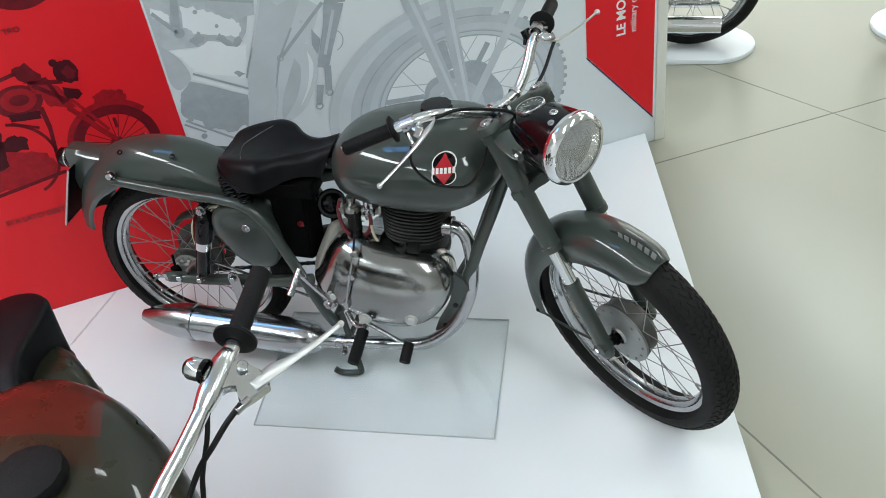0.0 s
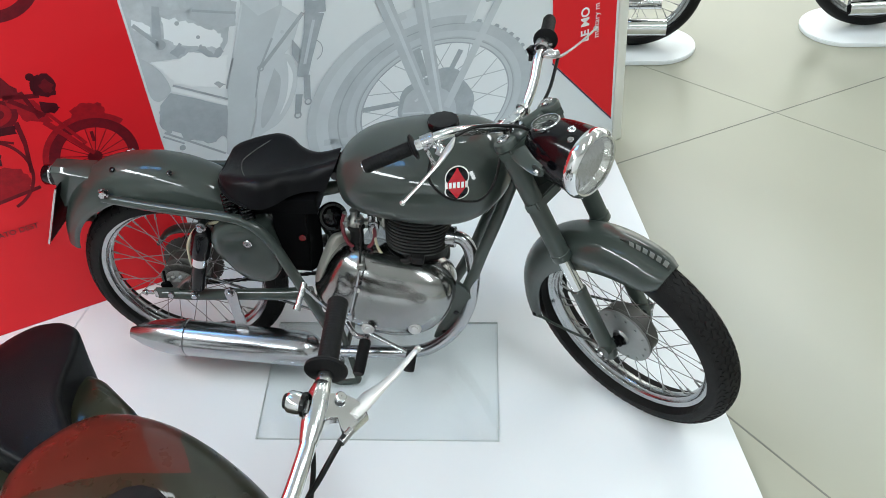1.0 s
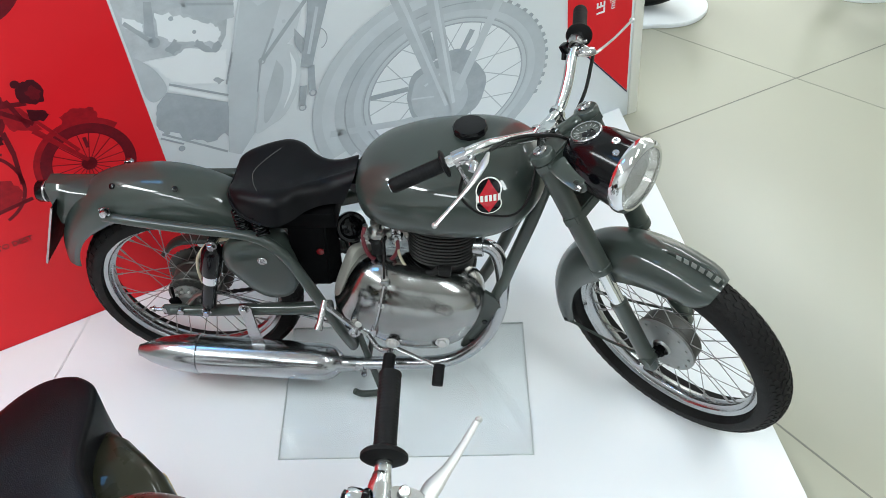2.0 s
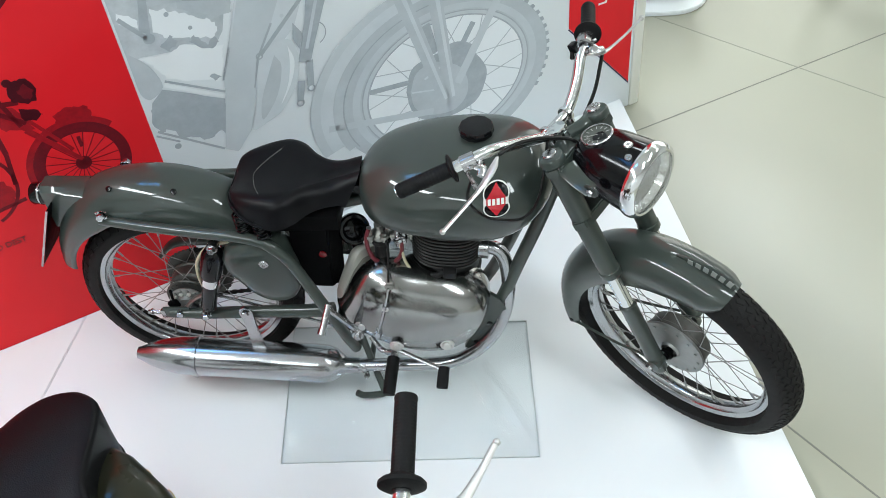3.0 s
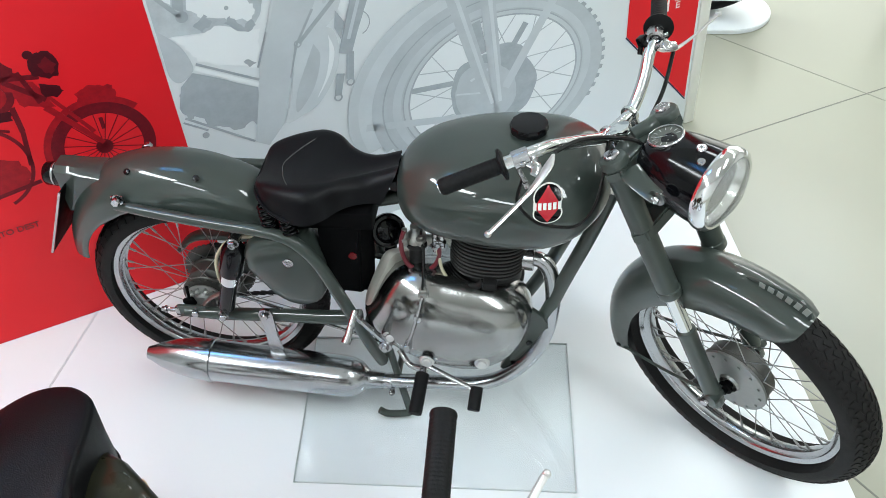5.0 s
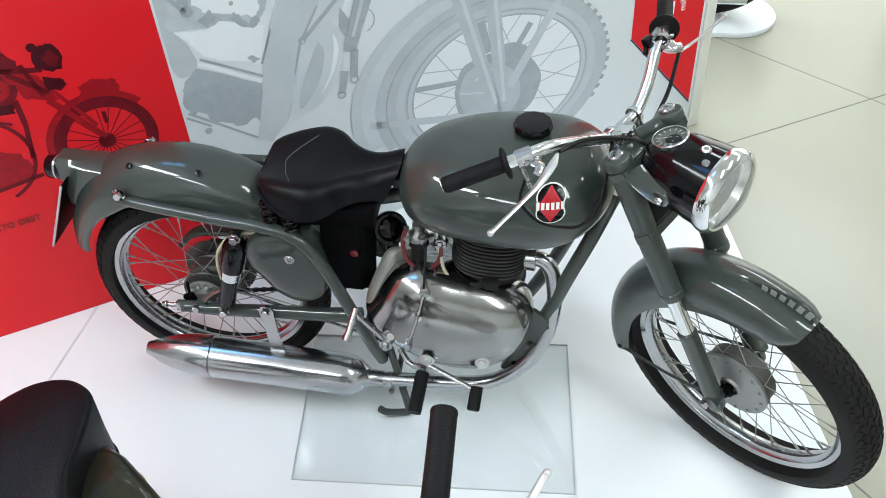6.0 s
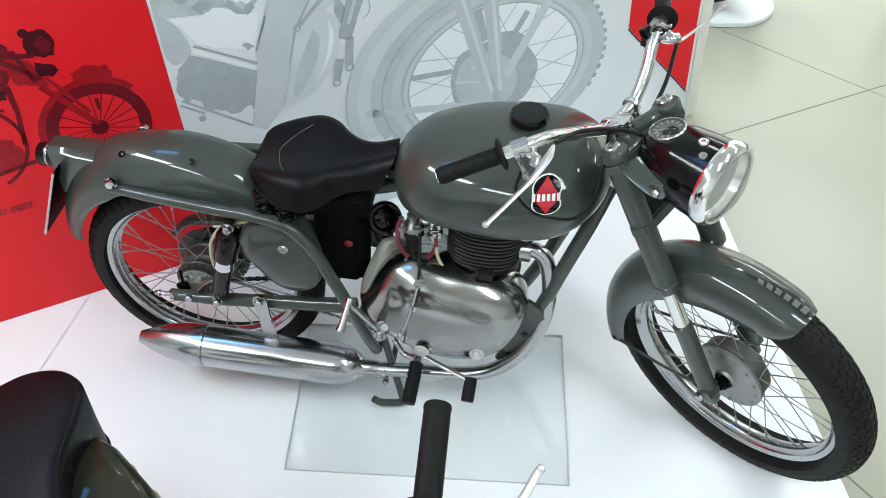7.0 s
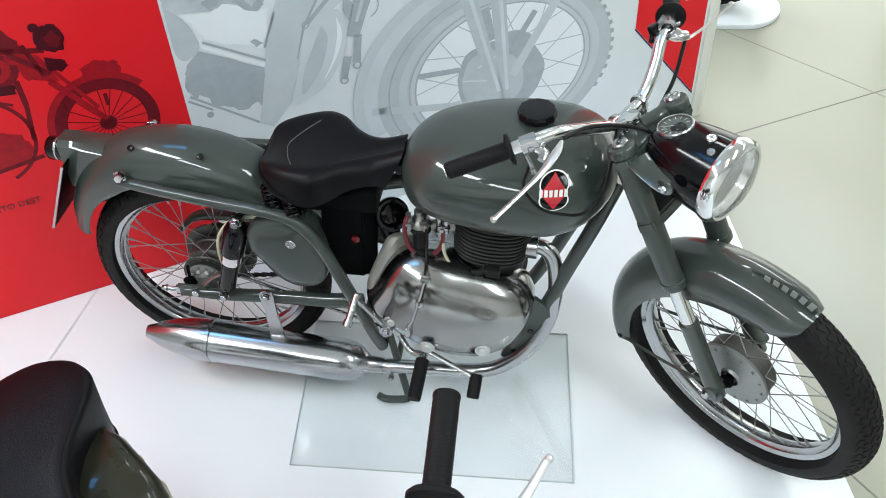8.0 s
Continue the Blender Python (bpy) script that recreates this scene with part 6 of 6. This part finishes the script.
for s in (-1, 1):
    bm = bmesh.new()
    ring_skin(bm, [superring(x, zt, zb, w, 24, 4.5, 0.108 * s) for x, zt, zb, w in ((-0.615, 0.63, 0.50, 0.030), (-0.60, 0.690, 0.47, 0.066), (-0.53, 0.712, 0.46, 0.076), (-0.43, 0.700, 0.46, 0.076), (-0.36, 0.640, 0.48, 0.060), (-0.345, 0.60, 0.51, 0.02))])
    bx = part("side_box", bm, OLIVE, camo, "glossy olive side box", sharp=60)
    bm = bmesh.new()
    box(bm, (0.012, 0.004, 0.12), Matrix.Translation((-0.44, 0.1845 * s, 0.58)), 0.001)
    box(bm, (0.012, 0.004, 0.12), Matrix.Translation((-0.51, 0.185 * s, 0.58)), 0.001)
    part("strap", bm, BRASS, bx)

# its handlebar, in world places
bm = bmesh.new()
tube(bm, [(0.752, -0.902, 1.038), (0.755, -0.998, 1.018), (0.755, -1.047, 1.013), (0.754, -1.114, 1.007), (0.752, -1.164, 0.998), (0.743, -1.220, 0.9810), (0.734, -1.282, 0.9662), (0.742, -1.394, 0.9591), (0.736, -1.527, 0.9722), (0.691, -1.640, 1.013), (0.621, -1.721, 1.034), (0.500, -1.803, 1.024)], 0.0125, 16, 7)
hb = cpart("handlebar", bm, BARCHROME, "chrome handlebar")
g0, g1 = V(0.752, -0.890, 1.04), V(0.755, -1.024, 1.016)
gd = (g1 - g0).normalized()
L = (g1 - g0).length
bm = bmesh.new()
prof = [(0, 0), (0.012, 0), (0.0165, 0.002), (0.0175, 0.006), (0.0165, 0.010)]
for i in range(20):
    h = 0.014 + (L - 0.034) * i / 19
    prof += [(0.0165, h), (0.0169, h + 0.0015), (0.0165, h + 0.003)]
prof += [(0.0175, L - 0.016), (0.030, L - 0.010), (0.034, L - 0.006), (0.034, L - 0.001), (0.026, L + 0.003), (0.013, L + 0.004)]
lathe(bm, prof, axis_to(g0, gd), 28)
cpart("grip", bm, RUBBER, "black ribbed rubber grip with flange", hb)
bm = bmesh.new()
tube(bm, [(0.755, -1.047, 1.013), (0.754, -1.067, 1.012), (0.754, -1.093, 1.010), (0.754, -1.123, 1.006), (0.753, -1.150, 1.001)], [0.0135, 0.0175, 0.0185, 0.018, 0.0135], 18, 5)
outline = [(0.753, -1.075, 1.016), (0.773, -1.065, 1.017), (0.791, -1.061, 1.013), (0.808, -1.064, 1.005), (0.823, -1.073, 0.9975), (0.829, -1.085, 0.9936), (0.815, -1.108, 0.9938), (0.803, -1.125, 0.995), (0.796, -1.120, 1.001), (0.789, -1.106, 1.009), (0.777, -1.108, 1.010), (0.763, -1.123, 1.010)]
ring_skin(bm, [[V(*p) + V(0, 0, -0.013) for p in outline], [V(*p) + V(0, 0, -0.004) for p in outline], [V(0.788 + (p[0] - 0.788) * 0.93, -1.087 + (p[1] + 1.087) * 0.93, p[2]) for p in outline]])
pr = cpart("lever_perch", bm, BARCHROME, "polished alloy lever bracket", hb)
bm = bmesh.new()
lathe(bm, [(0, 0), (0.0085, 0), (0.0085, 0.004), (0.007, 0.0055), (0.0015, 0.0055), (0.0015, 0.0035), (0, 0.0035)], axis_to((0.789, -1.075, 1.017), V(0.4, -0.1, 0.9)), 16)
cpart("screw", bm, BARCHROME, "", pr)
bm = bmesh.new()
lathe(bm, [(0.017, 0.0), (0.019, 0.002), (0.019, 0.007), (0.017, 0.009)], axis_to((0.743, -1.094, 1.020), V(-1, 0.1, 0.12)), 20)
bs = cpart("switch_base", bm, BLACK, "", hb)
bm = bmesh.new()
lathe(bm, [(0.0, 0.008), (0.0165, 0.008), (0.0175, 0.014), (0.0175, 0.026), (0.0155, 0.030), (0, 0.030)], axis_to((0.743, -1.094, 1.020), V(-1, 0.1, 0.12)), 24)
cpart("switch", bm, CHROME, "chrome handlebar switch with black button", bs)
bm = bmesh.new()
lathe(bm, [(0.012, 0.030), (0.012, 0.035), (0.009, 0.037), (0, 0.037)], axis_to((0.743, -1.094, 1.020), V(-1, 0.1, 0.12)), 20)
cpart("button", bm, BLACK, "", bs)
bm = bmesh.new()
tube(bm, [(0.809, -1.095, 1), (0.815, -1.075, 0.9955), (0.824, -1.047, 0.9877), (0.841, -1.011, 0.9779), (0.859, -0.966, 0.9672), (0.872, -0.931, 0.9613), (0.877, -0.917, 0.9589)], [0.010, 0.0135, 0.0145, 0.0085, 0.0060, 0.0055, 0.0050], 12, 6, 0.40)
lathe(bm, [(0, -0.006), (0.0045, -0.004), (0.006, 0), (0.0045, 0.004), (0, 0.006)], axis_to((0.879, -0.916, 0.959), V(0.1, 0.9, -0.2)), 12)
cpart("lever", bm, BRIGHT, "bare alloy clutch lever", hb)
bm = bmesh.new()
rod(bm, (0.809, -1.114, 0.9919), (0.797, -1.137, 0.9901), 0.0065, 12)
cpart("adjuster", bm, STEEL, "", hb)
bm = bmesh.new()
tube(bm, [(0.802, -1.126, 0.995), (0.789, -1.154, 0.9852), (0.771, -1.179, 0.9614), (0.750, -1.204, 0.9326), (0.737, -1.251, 0.89), (0.737, -1.312, 0.8405)], 0.0045, 10, 6)
cpart("clutch_cable", bm, CABLE, "black sheathed cable", hb)
bm = bmesh.new()
tube(bm, [(0.749, -1.118, 1.015), (0.760, -1.164, 0.9743), (0.757, -1.205, 0.9296), (0.759, -1.231, 0.8948), (0.762, -1.292, 0.8403)], 0.0040, 10, 6)
cpart("switch_cable", bm, CABLE, "", hb)

# what carries it: wheels, fork and frame
wheel("front_wheel", camo, Matrix.Translation((0.62, 0, 0.312)), 0.312, 0.256, 0.042, 0.075, 0.058, 1, 5, 60, 24, "chrome wire-spoked wheel", tread=False)
wheel("rear_wheel", camo, Matrix.Translation((-0.72, 0, 0.312)), 0.312, 0.256, 0.044, 0.075, 0.058, 1, 5, 60, 12, "chrome wire-spoked wheel", tread=False)
for s in (-1, 1):
    bm = bmesh.new()
    rod(bm, (0.30, 0.08 * s, 0.93), (0.62, 0.08 * s, 0.312), 0.022, 16)
    part("fork_leg", bm, OLIVE, camo, "olive fork leg")
    bm = bmesh.new()
    tube(bm, [(-0.72, 0.09 * s, 0.312), (-0.40, 0.10 * s, 0.33), (-0.25, 0.11 * s, 0.36), (0.10, 0.10 * s, 0.30), (0.24, 0.05 * s, 0.60), (0.27, 0.03 * s, 0.80)], 0.016, 12, 5)
    tube(bm, [(-0.72, 0.09 * s, 0.60), (-0.45, 0.09 * s, 0.59), (-0.30, 0.10 * s, 0.50), (-0.25, 0.11 * s, 0.36)], 0.013, 10, 5)
    part("frame_rail", bm, OLIVE, camo, "olive tubular frame rail")
bm = bmesh.new()
outline_shell(bm, [(-0.25, 0.36), (-0.22, 0.46), (-0.05, 0.50), (0.08, 0.46), (0.10, 0.36), (0.05, 0.26), (-0.10, 0.22), (-0.22, 0.27)], [(0.12, 0.85, 0, 0), (0.08, 1, 0, 0), (-0.08, 1, 0, 0), (-0.12, 0.85, 0, 0)], (-0.08, 0.36))
part("engine", bm, CASTING, camo, "cast aluminium engine")
bm = bmesh.new()
for i in range(10):
    lathe(bm, [(0, 0), (0.08, 0), (0.08, 0.006), (0, 0.006)], Matrix.Translation((-0.03, 0, 0.49 + 0.018 * i)), 24)
rod(bm, (-0.03, 0, 0.45), (-0.03, 0, 0.70), 0.055, 24)
part("cylinder", bm, IRON, camo)
bm = bmesh.new()
rod(bm, (0.275, 0, 0.76), (0.30, 0, 0.95), 0.034, 20)
box(bm, (0.06, 0.20, 0.025), Matrix.Translation((0.305, 0, 0.94)) @ Matrix.Rotation(radians(24), 4, "Y"), 0.006)
part("top_yoke", bm, OLIVE, camo)
bm = bmesh.new()
for s in (-1, 1):
    rod(bm, (-0.20, 0.11 * s, 0.27), (-0.24, 0.17 * s, 0.010), 0.010, 10)
rod(bm, (-0.20, -0.11, 0.27), (-0.20, 0.11, 0.27), 0.012, 10)
part("centre_stand", bm, OLIVE, camo)

# ---- motorcycles on white plinths across the hall ----
def plinth(x0, x1, y0, y1, label):
    r = (y1 - y0) / 2
    cyy = (y0 + y1) / 2
    pts = [(x1 - r + r * math.cos(radians(a)), cyy + r * math.sin(radians(a))) for a in range(-90, 91, 10)] + [(x0 + r + r * math.cos(radians(a)), cyy + r * math.sin(radians(a))) for a in range(90, 271, 10)]
    bm = bmesh.new()
    plate(bm, pts, 0.020, Matrix.Translation((0, 0, FLOOR)))
    bmesh.ops.bevel(bm, geom=[e for e in bm.edges if abs(e.verts[0].co.z - e.verts[1].co.z) < 1e-5], offset=0.003, segments=2, affect="EDGES")
    return tagged(part("plinth", bm, WHITE, sharp=50), label, "plinth", "plinths")


def far_bike(m, label):
    root = thing("motorcycle", label, "motorcycle", m, "motorcycles on plinths")
    wheel("front_wheel", root, Matrix.Translation((0, 0, 0.305)), 0.305, 0.252, 0.043, 0.07, 0.055, 1, 5, 50, 10, "chrome wire-spoked wheel", tread=False)
    wheel("rear_wheel", root, Matrix.Translation((-1.22, 0, 0.305)), 0.305, 0.252, 0.043, 0.07, 0.055, 1, 5, 50, 10, "chrome wire-spoked wheel", tread=False)
    for s in (-1, 1):
        bm = bmesh.new()
        tube(bm, [(-0.45, 0.13 * s, 0.23), (-0.30, 0.135 * s, 0.165), (-0.05, 0.135 * s, 0.155), (0.13, 0.135 * s, 0.150)], [0.020, 0.034, 0.038, 0.036], 16, 6)
        part("silencer", bm, CHROME, root, "chrome silencer")
        bm = bmesh.new()
        tube(bm, [(-0.95, 0.07 * s, 0.70), (-0.90, 0.09 * s, 0.45), (-0.84, 0.10 * s, 0.25), (-0.45, 0.10 * s, 0.23), (-0.30, 0.10 * s, 0.33), (0.0, 0.09 * s, 0.305)], 0.016, 12, 5)
        part("frame_rail", bm, BLACK, root)
        bm = bmesh.new()
        rod(bm, (-1.22, 0.08 * s, 0.305), (-0.98, 0.08 * s, 0.90), 0.02, 14)
        part("fork_leg", bm, STEEL, root)
        bm = bmesh.new()
        rod(bm, (0.0, 0.10 * s, 0.30), (-0.10, 0.10 * s, 0.60), 0.022, 14)
        part("shock_absorber", bm, CHROME, root)
    bm = bmesh.new()
    outline_shell(bm, [(-0.80, 0.30), (-0.74, 0.42), (-0.55, 0.44), (-0.40, 0.38), (-0.38, 0.28), (-0.50, 0.20), (-0.72, 0.20)], [(0.12, 0.85, 0, 0), (0.08, 1, 0, 0), (-0.08, 1, 0, 0), (-0.12, 0.85, 0, 0)], (-0.6, 0.31))
    part("engine", bm, ALLOY, root, "polished engine")
    bm = bmesh.new()
    ring_skin(bm, lofted([(-0.98, 0.80, 0.76, 0.03), (-0.93, 0.86, 0.70, 0.10), (-0.75, 0.90, 0.68, 0.14), (-0.52, 0.86, 0.68, 0.11), (-0.46, 0.80, 0.72, 0.03)]))
    part("fuel_tank", bm, REDLENS, root, "dark red fuel tank", sharp=60)
    bm = bmesh.new()
    saddle(root, bm, [(-0.46, 0.78, 0.70, 0.05), (-0.40, 0.79, 0.69, 0.10), (-0.15, 0.79, 0.69, 0.13), (0.05, 0.79, 0.70, 0.11), (0.10, 0.77, 0.72, 0.05)])
    part("saddle", bm, LEATHER, root, sharp=50)
    return root


plinth(0.00, 1.73, 1.885, 2.24, "low white rounded plinth under a motorcycle")
far_bike(pose(1.440, 2.060, FLOOR + 0.020), "motorcycle with chrome silencers on a white plinth")
plinth(2.235, 3.96, 2.03, 2.42, "low white rounded plinth under a motorcycle")
far_bike(pose(2.53, 2.225, FLOOR + 0.020, 0, 0, 180), "motorcycle with wire wheels on a white plinth")
